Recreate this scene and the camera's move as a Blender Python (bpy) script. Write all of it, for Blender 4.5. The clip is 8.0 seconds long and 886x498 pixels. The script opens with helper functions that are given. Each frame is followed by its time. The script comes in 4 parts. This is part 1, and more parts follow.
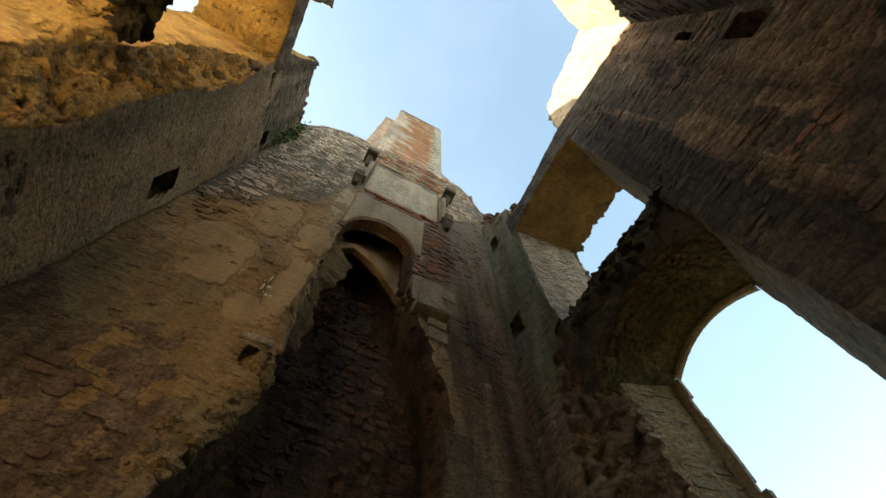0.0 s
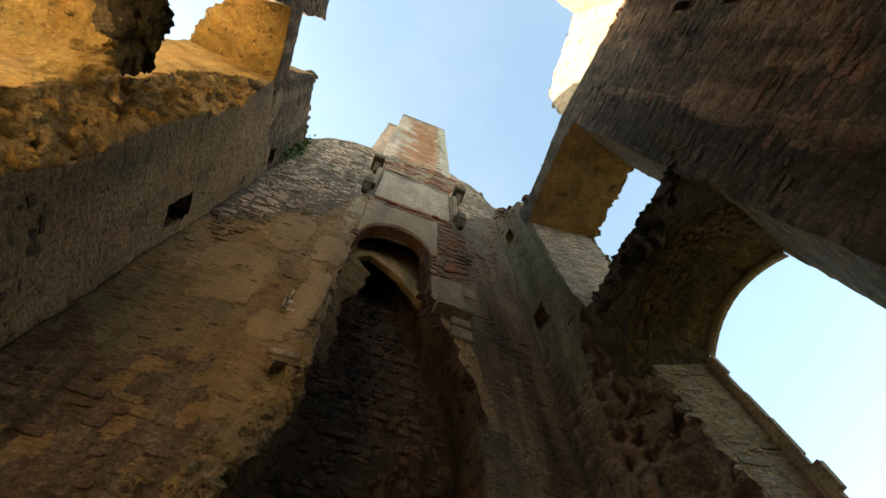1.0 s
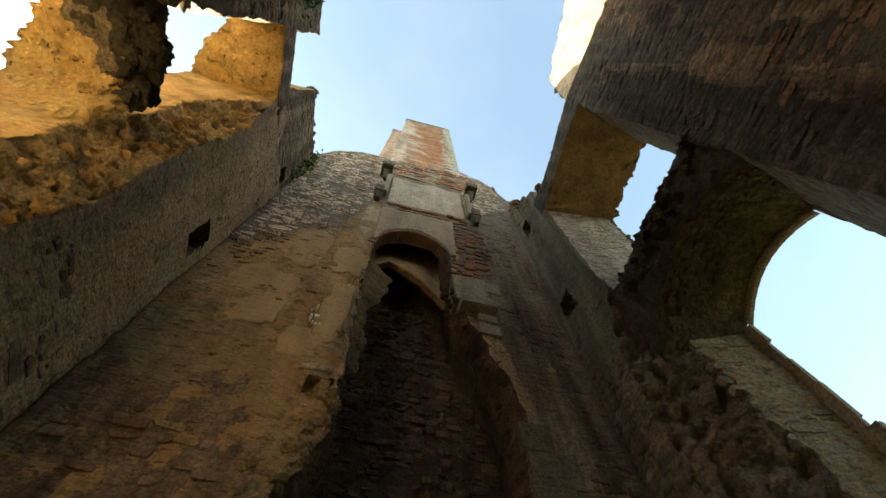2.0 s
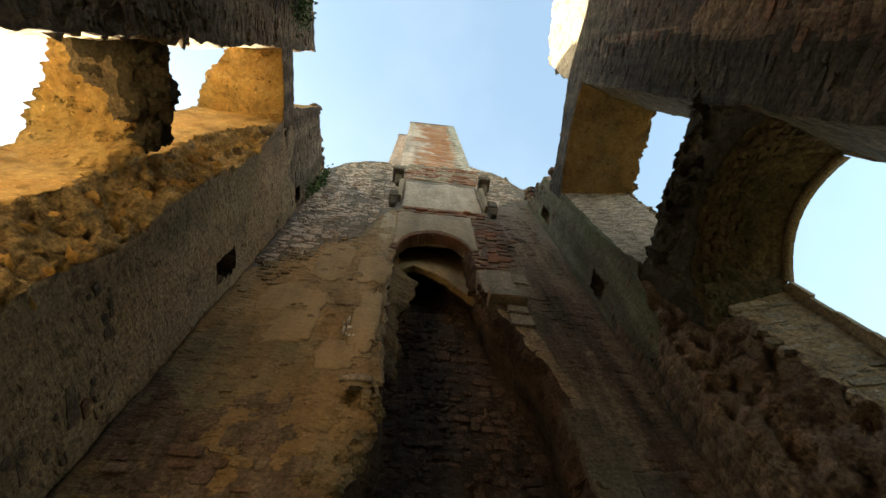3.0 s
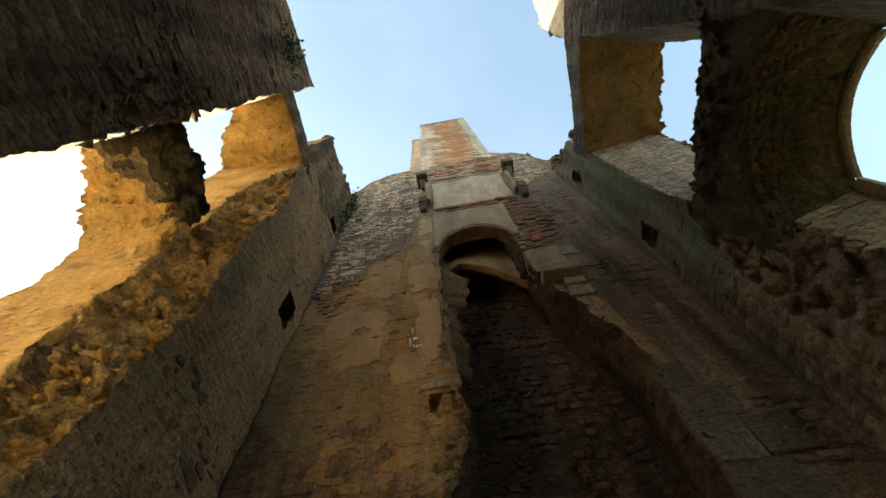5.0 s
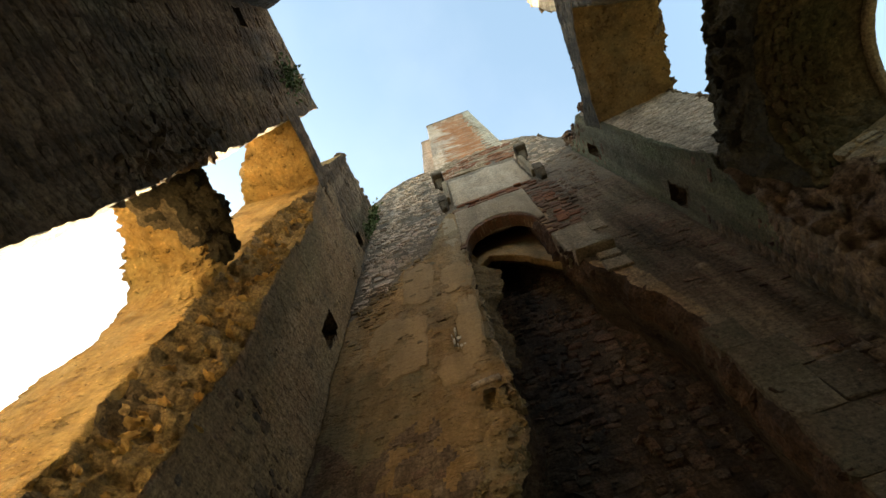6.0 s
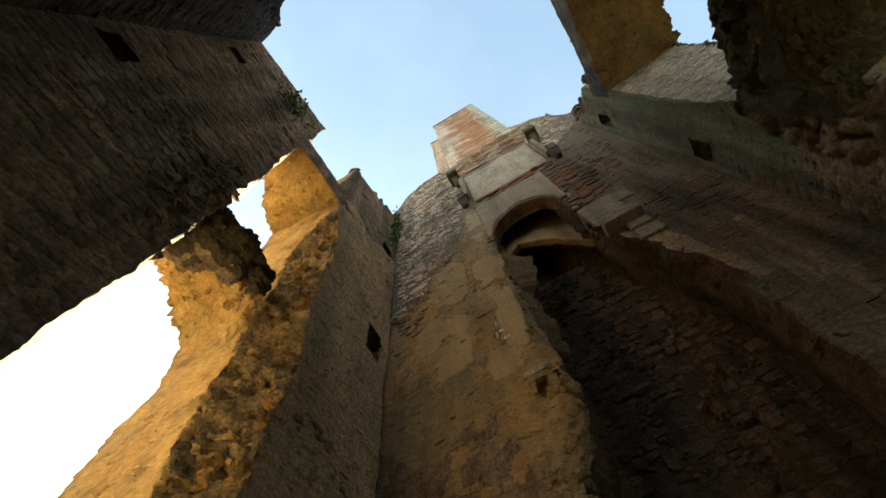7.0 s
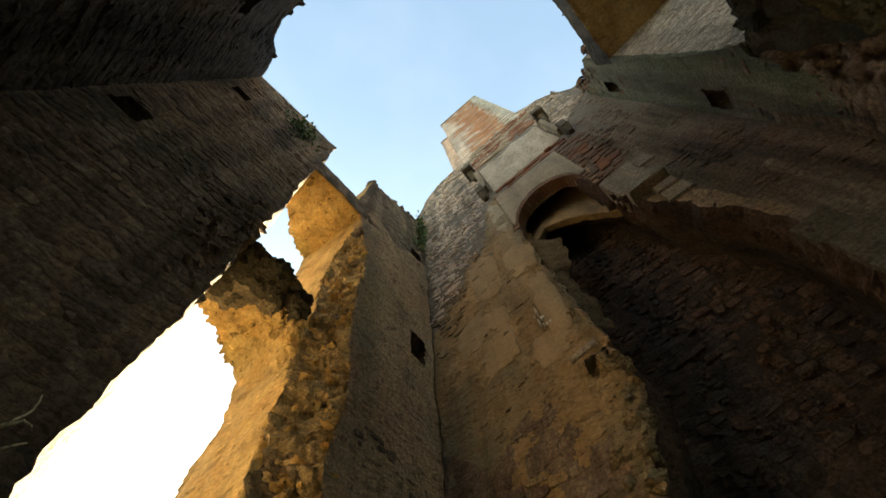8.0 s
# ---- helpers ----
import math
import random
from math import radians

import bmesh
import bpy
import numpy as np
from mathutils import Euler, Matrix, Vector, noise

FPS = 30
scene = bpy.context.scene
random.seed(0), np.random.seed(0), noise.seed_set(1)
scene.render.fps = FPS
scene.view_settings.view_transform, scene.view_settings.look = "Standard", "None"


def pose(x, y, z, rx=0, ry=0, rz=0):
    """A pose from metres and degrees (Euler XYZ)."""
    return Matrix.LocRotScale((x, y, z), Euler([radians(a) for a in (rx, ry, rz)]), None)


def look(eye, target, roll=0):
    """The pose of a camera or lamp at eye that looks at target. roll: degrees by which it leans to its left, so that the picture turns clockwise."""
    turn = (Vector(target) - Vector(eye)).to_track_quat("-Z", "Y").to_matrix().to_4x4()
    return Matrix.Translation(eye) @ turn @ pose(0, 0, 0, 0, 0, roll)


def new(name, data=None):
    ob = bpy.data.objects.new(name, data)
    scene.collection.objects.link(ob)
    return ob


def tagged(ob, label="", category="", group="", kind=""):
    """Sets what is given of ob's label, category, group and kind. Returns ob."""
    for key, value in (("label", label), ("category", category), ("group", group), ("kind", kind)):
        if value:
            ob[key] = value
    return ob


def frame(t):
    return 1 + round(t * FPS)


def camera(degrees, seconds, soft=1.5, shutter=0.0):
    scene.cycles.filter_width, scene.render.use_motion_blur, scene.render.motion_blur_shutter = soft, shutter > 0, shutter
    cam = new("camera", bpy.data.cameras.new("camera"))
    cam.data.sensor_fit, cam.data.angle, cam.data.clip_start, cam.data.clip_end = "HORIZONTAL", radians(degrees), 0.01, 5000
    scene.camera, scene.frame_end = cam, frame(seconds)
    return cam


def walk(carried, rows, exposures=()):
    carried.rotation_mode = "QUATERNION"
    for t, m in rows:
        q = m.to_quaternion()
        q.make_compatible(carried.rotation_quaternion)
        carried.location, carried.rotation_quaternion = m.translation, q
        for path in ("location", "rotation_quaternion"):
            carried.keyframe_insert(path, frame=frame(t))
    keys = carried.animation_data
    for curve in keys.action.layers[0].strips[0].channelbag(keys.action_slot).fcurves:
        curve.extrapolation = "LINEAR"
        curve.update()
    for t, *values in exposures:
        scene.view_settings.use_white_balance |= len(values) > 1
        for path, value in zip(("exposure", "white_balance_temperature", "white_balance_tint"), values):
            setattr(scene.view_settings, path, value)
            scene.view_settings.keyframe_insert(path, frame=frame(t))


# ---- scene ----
cam = camera(89.5, 8.0)
EXPOSURE, KELVIN, TINT = 2.43, 7950, 1.0
PATH = [
    (0, (0.005, -0.163, 1.706), (0.378, 0.531, 3.544), -1.1),
    (0.5, (0.021, -0.135, 1.72), (0.359, 0.571, 3.56), -1.5),
    (1, (0.009, -0.138, 1.72), (0.319, 0.583, 3.559), -2.2),
    (1.5, (0.012, -0.123, 1.728), (0.285, 0.61, 3.569), -2.7),
    (3, (-0.007, -0.105, 1.739), (0.139, 0.662, 3.58), -4.6),
    (3.5, (0.009, -0.12, 1.74), (0.099, 0.661, 3.579), -4.9),
    (4, (0.015, -0.122, 1.733), (0.059, 0.661, 3.573), -5.4),
    (4.5, (0.006, -0.119, 1.729), (0.01, 0.663, 3.569), -6.0),
    (6, (-0.018, -0.143, 1.738), (-0.18, 0.62, 3.58), -8.3),
    (6.5, (-0.018, -0.15, 1.737), (-0.243, 0.592, 3.58), -8.9),
    (7, (-0.027, -0.158, 1.741), (-0.301, 0.563, 3.587), -9.7),
    (7.5, (-0.022, -0.191, 1.739), (-0.347, 0.51, 3.584), -10.4),
    (8, (-0.006, -0.171, 1.732), (-0.39, 0.486, 3.581), -10.6),
]
walk(cam, [(t, look(eye, target, roll)) for t, eye, target, roll in PATH], exposures=[(0, EXPOSURE, KELVIN, TINT), (8, EXPOSURE, KELVIN, TINT)])

# ---- light ----
SUN_AZ, SUN_EL = 55.0, 17.0     # degrees from north (+y) towards west (-x), and above the horizon
sun_way = Vector((-math.sin(radians(SUN_AZ)) * math.cos(radians(SUN_EL)), math.cos(radians(SUN_AZ)) * math.cos(radians(SUN_EL)), math.sin(radians(SUN_EL))))
sun = new("sun", bpy.data.lights.new("sun", "SUN"))
sun.data.energy, sun.data.angle, sun.data.color = 5.0, radians(0.5), (1.0, 0.92, 0.80)
sun.matrix_world = look(sun_way * 60, (0, 0, 0))
world = bpy.data.worlds.new("sky")
scene.world = world
world.use_nodes = True
wn, wl = world.node_tree.nodes, world.node_tree.links
sky = wn.new("ShaderNodeTexSky")
sky.sky_type, sky.sun_disc = "NISHITA", False
sky.sun_elevation, sky.sun_rotation = radians(SUN_EL), radians(-SUN_AZ)
sky.air_density, sky.dust_density, sky.ozone_density = 1.0, 1.6, 1.0
coord, wisp, thin, veil = wn.new("ShaderNodeTexCoord"), wn.new("ShaderNodeTexNoise"), wn.new("ShaderNodeValToRGB"), wn.new("ShaderNodeMix")
wisp.inputs["Scale"].default_value, wisp.inputs["Detail"].default_value = 3.5, 6.0
thin.color_ramp.elements[0].position, thin.color_ramp.elements[1].position = 0.5, 0.85
thin.color_ramp.elements[1].color = (0.10, 0.10, 0.10, 1)
veil.data_type, veil.blend_type = "RGBA", "MIX"
wl.new(coord.outputs["Generated"], wisp.inputs["Vector"])
wl.new(wisp.outputs[0], thin.inputs[0])
wl.new(thin.outputs[0], veil.inputs[0])
wl.new(sky.outputs[0], veil.inputs[6])
veil.inputs[7].default_value = (1.9, 2.1, 2.5, 1)
wl.new(veil.outputs[2], wn["Background"].inputs[0])
wn["Background"].inputs[1].default_value = 0.15


# ---- materials ----
def lerp(table, v):
    """Piecewise straight line through (v, value) pairs."""
    if v <= table[0][0]:
        return table[0][1]
    for (a, p), (b, q) in zip(table, table[1:]):
        if v <= b:
            return p + (q - p) * (v - a) / (b - a)
    return table[-1][1]


def surface(name, palette, stains, grain=38.0, rough=0.92, bump=0.6, streak=0.4, pick="none", patch=2.2, relief=0.02, stain_amount=0.75, cells=0.0, pits=0.0, speck=1.0, fleck=0.6):
    """Weathered masonry: a palette that is picked per piece or by patches, stains at two sizes, streaks that run down, and fine relief."""
    m = bpy.data.materials.new(name)
    m.use_nodes = True
    n, k = m.node_tree.nodes, m.node_tree.links
    bsdf = n["Principled BSDF"]
    bsdf.inputs["Roughness"].default_value = rough
    bsdf.inputs["Specular IOR Level"].default_value = 0.2
    geo = n.new("ShaderNodeNewGeometry")

    def tex(scale, detail=5.0, stretch=(1, 1, 1), rough_=0.6):
        mp = n.new("ShaderNodeMapping")
        mp.inputs["Scale"].default_value = stretch
        k.new(geo.outputs["Position"], mp.inputs[0])
        t = n.new("ShaderNodeTexNoise")
        t.inputs["Scale"].default_value, t.inputs["Detail"].default_value, t.inputs["Roughness"].default_value = scale, detail, rough_
        k.new(mp.outputs[0], t.inputs["Vector"])
        return t.outputs[0]

    def ramp(src, stops, mode="LINEAR"):
        r = n.new("ShaderNodeValToRGB")
        r.color_ramp.interpolation = mode
        while len(r.color_ramp.elements) < len(stops):
            r.color_ramp.elements.new(0.5)
        for e, (p, c) in zip(r.color_ramp.elements, stops):
            e.position, e.color = p, (*c, 1) if len(c) == 3 else c
        k.new(src, r.inputs[0])
        return r.outputs[0]

    def mix(fac, a, b, mode="MIX"):
        x = n.new("ShaderNodeMix")
        x.data_type, x.blend_type = "RGBA", mode
        for sock, v in ((x.inputs[0], fac), (x.inputs[6], a), (x.inputs[7], b)):
            if isinstance(v, bpy.types.NodeSocket):
                k.new(v, sock)
            else:
                sock.default_value = v if isinstance(v, float) else (*v, 1)
        return x.outputs[2]

    spread = [(0.28 + 0.44 * i / max(1, len(palette) - 1), c) for i, c in enumerate(palette)]
    if pick == "object":
        src, spread = n.new("ShaderNodeObjectInfo").outputs["Random"], [(i / len(palette), c) for i, c in enumerate(palette)]
    elif pick == "island":
        src, spread = geo.outputs["Random Per Island"], [(i / len(palette), c) for i, c in enumerate(palette)]
    else:
        src = tex(patch, 6.0)
    col = ramp(src, spread)
    for scale, stretch, colour, lo, hi in stains:
        f = ramp(tex(scale, 6.0, stretch), [(lo, (0, 0, 0)), (hi, (stain_amount,) * 3)])
        col = mix(f, col, colour)
    if cells:
        mp = n.new("ShaderNodeMapping")
        mp.inputs["Scale"].default_value = (6.5, 6.5, 12.0)
        k.new(geo.outputs["Position"], mp.inputs[0])
        warp = n.new("ShaderNodeVectorMath")
        warp.operation = "MULTIPLY_ADD"
        wob = n.new("ShaderNodeTexNoise")
        wob.inputs["Scale"].default_value = 5.0
        k.new(geo.outputs["Position"], wob.inputs["Vector"])
        k.new(wob.outputs["Color"], warp.inputs[0])
        warp.inputs[1].default_value = (0.9, 0.9, 0.9)
        k.new(mp.outputs[0], warp.inputs[2])
        vor = n.new("ShaderNodeTexVoronoi")
        vor.inputs["Scale"].default_value = 1.0
        k.new(warp.outputs[0], vor.inputs["Vector"])
        sep = n.new("ShaderNodeSeparateColor")
        k.new(vor.outputs["Color"], sep.inputs[0])
        col = mix(1.0, col, ramp(sep.outputs[0], [(0.0, (1 - cells,) * 3), (1.0, (1 + cells * 0.7,) * 3)]), "MULTIPLY")
        joint = ramp(vor.outputs["Distance"], [(0.25, (1,) * 3), (0.75, (0,) * 3)])
    fine = ramp(tex(grain, 6.0, rough_=0.75), [(0.34, (1 - 0.58 * speck,) * 3), (0.66, (1 + 0.35 * speck,) * 3)])
    col = mix(1.0, col, fine, "MULTIPLY")
    if fleck:
        hole = ramp(tex(15.0, 4.0, (1, 1, 4.0), 0.72), [(0.33, (1 - 0.75 * fleck,) * 3), (0.385, (1,) * 3)])
        chip = ramp(tex(26.0, 4.0, (1, 1, 3.0), 0.72), [(0.60, (1,) * 3), (0.67, (1 + 0.7 * fleck,) * 3)])
        col = mix(1.0, mix(1.0, col, hole, "MULTIPLY"), chip, "MULTIPLY")
    if streak:
        run = ramp(tex(3.2, 5.0, (1, 1, 0.12)), [(0.35, (1 - streak * 1.6,) * 3), (0.62, (1.12,) * 3)])
        col = mix(1.0, col, run, "MULTIPLY")
    k.new(col, bsdf.inputs["Base Color"])
    b1, b2 = n.new("ShaderNodeBump"), n.new("ShaderNodeBump")
    b1.inputs["Strength"].default_value, b1.inputs["Distance"].default_value = bump, relief
    b2.inputs["Strength"].default_value, b2.inputs["Distance"].default_value = bump * 0.9, relief * 3
    k.new(tex(grain * 0.8, 7.0, rough_=0.72), b1.inputs["Height"])
    k.new(tex(8.0, 6.0, (1, 1, 2.6)), b2.inputs["Height"])
    k.new(b2.outputs[0], b1.inputs["Normal"])
    last = b1
    if cells:
        b3 = n.new("ShaderNodeBump")
        b3.inputs["Strength"].default_value, b3.inputs["Distance"].default_value = 0.7, 0.035
        k.new(joint, b3.inputs["Height"])
        k.new(b1.outputs[0], b3.inputs["Normal"])
        last = b3
    if pits:
        b4 = n.new("ShaderNodeBump")
        b4.inputs["Strength"].default_value, b4.inputs["Distance"].default_value = pits, 0.06
        k.new(ramp(tex(7.0, 4.0, (1, 1, 1.8)), [(0.28, (0, 0, 0)), (0.40, (1, 1, 1))]), b4.inputs["Height"])
        k.new(last.outputs[0], b4.inputs["Normal"])
        last = b4
    if fleck:
        b5 = n.new("ShaderNodeBump")
        b5.inputs["Strength"].default_value, b5.inputs["Distance"].default_value = min(1.0, 0.5 + fleck * 0.5), 0.02
        k.new(hole, b5.inputs["Height"])
        k.new(last.outputs[0], b5.inputs["Normal"])
        last = b5
    k.new(last.outputs[0], bsdf.inputs["Normal"])
    return m


LICHEN, SOOT, PALE, RUST = (0.11, 0.12, 0.06), (0.05, 0.04, 0.032), (0.46, 0.40, 0.31), (0.27, 0.14, 0.07)
GREY_STONES = [(0.179, 0.125, 0.084), (0.242, 0.165, 0.106), (0.206, 0.133, 0.084), (0.278, 0.196, 0.127), (0.161, 0.118, 0.088), (0.233, 0.145, 0.092), (0.314, 0.227, 0.155)]
RED_STONES = [(0.166, 0.096, 0.065), (0.213, 0.123, 0.081), (0.190, 0.096, 0.061), (0.245, 0.150, 0.104), (0.143, 0.092, 0.071), (0.222, 0.116, 0.071), (0.262, 0.178, 0.123)]
WALL_STAINS = [(0.9, (1, 1, 0.5), LICHEN, 0.56, 0.78), (2.6, (1, 1, 0.3), (0.10, 0.08, 0.06), 0.5, 0.8)]
mat_mortar = surface("lime mortar", [(0.168, 0.114, 0.075), (0.227, 0.155, 0.098), (0.194, 0.125, 0.077)], WALL_STAINS, grain=30, bump=0.9, cells=0.35, pits=0.6)
mat_plaster = surface("ochre lime plaster", [(0.271, 0.168, 0.082), (0.369, 0.234, 0.115), (0.328, 0.197, 0.089), (0.418, 0.295, 0.164)],
                      [(0.55, (1, 1, 0.7), (0.23, 0.16, 0.085), 0.52, 0.70), (0.8, (1, 1, 0.6), (0.17, 0.155, 0.10), 0.47, 0.61), (1.3, (1, 1, 0.6), (0.24, 0.20, 0.14), 0.52, 0.72), (5.0, (1, 1, 1), (0.22, 0.13, 0.065), 0.58, 0.72)], grain=26, bump=0.7, patch=1.6, streak=0.2, pits=0.8, speck=0.5, fleck=0.85)
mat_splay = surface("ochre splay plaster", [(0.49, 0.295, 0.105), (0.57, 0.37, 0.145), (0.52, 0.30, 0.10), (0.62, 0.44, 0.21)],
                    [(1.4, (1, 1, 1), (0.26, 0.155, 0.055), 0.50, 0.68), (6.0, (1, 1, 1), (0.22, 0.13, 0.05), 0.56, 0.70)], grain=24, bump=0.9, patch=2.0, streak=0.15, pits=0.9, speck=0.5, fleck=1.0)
mat_stone_grey = surface("grey rubble stone", GREY_STONES, WALL_STAINS, pick="object")
mat_stone_grey_joined = surface("grey rubble stone, joined", GREY_STONES, WALL_STAINS, pick="island")
mat_stone_red = surface("red-brown rubble stone", RED_STONES, WALL_STAINS, pick="object")
mat_stone_red_joined = surface("red-brown rubble stone, joined", RED_STONES, WALL_STAINS, pick="island")
mat_core_stone = surface("broken wall core", [(0.389, 0.248, 0.120), (0.493, 0.337, 0.165), (0.311, 0.212, 0.110), (0.556, 0.386, 0.187)], [(2.5, (1, 1, 1), (0.170, 0.125, 0.066), 0.55, 0.8)], pick="island", bump=0.8, streak=0.1)
mat_core = surface("broken core mortar", [(0.305, 0.203, 0.096), (0.432, 0.295, 0.140)], [(3, (1, 1, 1), (0.152, 0.110, 0.059), 0.5, 0.75)], bump=1.0, streak=0.1)
mat_soot = surface("sooted masonry", [(0.056, 0.041, 0.032), (0.102, 0.069, 0.048), (0.076, 0.057, 0.044)], [(2.0, (1, 1, 0.5), (0.204, 0.115, 0.069), 0.56, 0.75)], bump=0.9)
mat_soot_stone = surface("sooted stone", [(0.081, 0.065, 0.055), (0.138, 0.101, 0.076), (0.103, 0.073, 0.058), (0.184, 0.120, 0.082), (0.150, 0.089, 0.062)], [(2.0, (1, 1, 0.5), (0.208, 0.119, 0.075), 0.58, 0.75)], pick="island", bump=0.8)
mat_dressed = surface("dressed sandstone", [(0.269, 0.201, 0.138), (0.339, 0.258, 0.176), (0.295, 0.210, 0.138)], [(1.8, (1, 1, 0.6), (0.165, 0.122, 0.084), 0.5, 0.75)], grain=45, bump=0.45, streak=0.2, fleck=0.35)
mat_brick_single = surface("old red brick, single", [(0.216, 0.079, 0.040), (0.274, 0.115, 0.058), (0.187, 0.072, 0.040), (0.245, 0.144, 0.094)], [(4, (1, 1, 1), (0.274, 0.216, 0.158), 0.58, 0.75)], pick="object", grain=60, bump=0.5, streak=0.1)
mat_plaster_grey = surface("grey-buff render", [(0.330, 0.258, 0.194), (0.400, 0.322, 0.246), (0.360, 0.267, 0.194)], [(2.2, (1, 1, 0.7), (0.240, 0.175, 0.123), 0.5, 0.72)], grain=34, bump=0.4, streak=0.12, fleck=0.35)
mat_brick_dark = surface("dark brown brick", [(0.16, 0.082, 0.052), (0.21, 0.105, 0.065), (0.17, 0.10, 0.068)], [], pick="object", grain=60, bump=0.5, streak=0.1)
# Damp stone beside the east window; elsewhere dimness is put into the colour.
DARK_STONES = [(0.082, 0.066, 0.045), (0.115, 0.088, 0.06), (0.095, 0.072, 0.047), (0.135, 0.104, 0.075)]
mat_stone_dark = surface("dark damp and dimmed rubble stone", DARK_STONES, WALL_STAINS, pick="object")
mat_stone_dark_joined = surface("dark damp and dimmed rubble stone, joined", DARK_STONES, WALL_STAINS, pick="island")
mat_dark_mortar = surface("dark damp and dimmed mortar", [(0.075, 0.06, 0.04), (0.11, 0.084, 0.058), (0.09, 0.07, 0.046)], WALL_STAINS, grain=30, bump=0.9, cells=0.35, pits=0.6)
# Dark tone of the corbel caps carries the shade on their undersides.
mat_corbel = surface("weathered carved stone, underside shade", [(0.12, 0.095, 0.07), (0.16, 0.125, 0.095)], [(5, (1, 1, 1), (0.26, 0.23, 0.19), 0.58, 0.75)], grain=50, bump=0.6)
mat_ochre_stone = surface("ochre rubble stone", [(0.26, 0.175, 0.09), (0.31, 0.215, 0.115), (0.28, 0.18, 0.09), (0.23, 0.165, 0.095)], [(1.6, (1, 1, 0.6), (0.17, 0.15, 0.09), 0.5, 0.7)], pick="island", streak=0.2)
mat_roughcast = surface("brown roughcast", [(0.34, 0.220, 0.125), (0.43, 0.285, 0.165), (0.37, 0.230, 0.130), (0.46, 0.315, 0.19)], [(1.1, (1, 1, 0.6), (0.24, 0.185, 0.105), 0.50, 0.68), (2.4, (1, 1, 0.8), (0.20, 0.14, 0.09), 0.52, 0.68), (1.7, (1, 1, 0.7), (0.33, 0.20, 0.12), 0.55, 0.68), (6.0, (1, 1, 1.6), (0.12, 0.085, 0.055), 0.57, 0.66)], grain=28, bump=0.9, pits=0.9, streak=0.15, fleck=1.0)
mat_quoin = surface("pale quoin stone", [(0.52, 0.47, 0.40), (0.64, 0.58, 0.50), (0.57, 0.50, 0.42)], [(4, (1, 1, 1), (0.28, 0.20, 0.14), 0.55, 0.75)], pick="object", grain=45, bump=0.5, streak=0.15)
mat_smooth = surface("smooth ochre plaster", [(0.281, 0.192, 0.109), (0.349, 0.240, 0.133), (0.310, 0.206, 0.114)], [(2.5, (1, 1, 1), (0.213, 0.154, 0.095), 0.5, 0.72)], grain=30, bump=0.4, streak=0.12, speck=0.3, pits=0.25, fleck=0.35)
mat_limewash = surface("pale limewashed plaster", [(0.312, 0.240, 0.156), (0.377, 0.296, 0.198), (0.336, 0.248, 0.152)], [(2.5, (1, 1, 1), (0.221, 0.160, 0.099), 0.5, 0.72)], grain=30, bump=0.5, streak=0.12, speck=0.4, pits=0.4, fleck=0.35)
mat_lime_spot = surface("white lime", [(0.60, 0.55, 0.46), (0.70, 0.65, 0.56)], [(8.0, (1, 1, 1), (0.32, 0.24, 0.15), 0.48, 0.6)], grain=30, bump=0.5, streak=0, fleck=0)
mat_leaf = surface("ivy leaf", [(0.06, 0.11, 0.03), (0.09, 0.14, 0.045), (0.12, 0.15, 0.06)], [], grain=20, bump=0.1, streak=0, pick="island", rough=0.6, fleck=0)
mat_twig = surface("dry twig", [(0.62, 0.55, 0.38), (0.72, 0.64, 0.46)], [], grain=40, bump=0.3, streak=0, fleck=0)
mat_vault = surface("dark olive-brown plaster", [(0.105, 0.072, 0.040), (0.150, 0.102, 0.055), (0.125, 0.088, 0.046)], [(1.5, (1, 1, 1), (0.090, 0.084, 0.037), 0.5, 0.7), (4.0, (1, 1, 1), (0.081, 0.059, 0.033), 0.5, 0.72)], grain=26, bump=0.9, streak=0.1, cells=0.3, pits=0.5, fleck=0.9)
# Black crust, with the shade under the broken arches put into its colour.
mat_crust_shade = surface("dark core, crust and shade", [(0.032, 0.026, 0.018), (0.062, 0.048, 0.028), (0.045, 0.04, 0.024)], [(3, (1, 1, 1), (0.14, 0.10, 0.05), 0.55, 0.75)], bump=1.0, streak=0.1)
# Weathered ashlar; the shadow low beside the hearth is put into its colour.
mat_ashlar = surface("weathered ashlar, darkened for shade", [(0.109, 0.081, 0.055), (0.140, 0.102, 0.071), (0.121, 0.087, 0.058), (0.159, 0.120, 0.082)], [(1.6, (1, 1, 0.6), (0.085, 0.080, 0.043), 0.5, 0.72)], pick="object", grain=36, bump=0.7, streak=0.2)
PALE_STONES = [(0.522, 0.404, 0.317), (0.584, 0.453, 0.361), (0.547, 0.404, 0.310), (0.621, 0.491, 0.404), (0.472, 0.361, 0.286), (0.572, 0.417, 0.317)]
PALE_STAINS = [(1.6, (1, 1, 0.5), (0.17, 0.14, 0.11), 0.52, 0.78)]
mat_pale_joined = surface("pale buff rubble stone", PALE_STONES, PALE_STAINS, pick="island", streak=0.12)
mat_pale_mortar = surface("pale lime mortar", [(0.359, 0.267, 0.201), (0.462, 0.348, 0.261), (0.398, 0.284, 0.201)], PALE_STAINS, grain=30, bump=0.9, cells=0.3, pits=0.6, streak=0.12)
mat_torn = surface("torn pinkish core", [(0.184, 0.126, 0.092), (0.234, 0.163, 0.120), (0.203, 0.135, 0.095)], [(2.5, (1, 1, 1), (0.18, 0.12, 0.08), 0.52, 0.72), (1.2, (1, 1, 1), (0.13, 0.12, 0.065), 0.6, 0.72)], bump=1.0, streak=0.1)
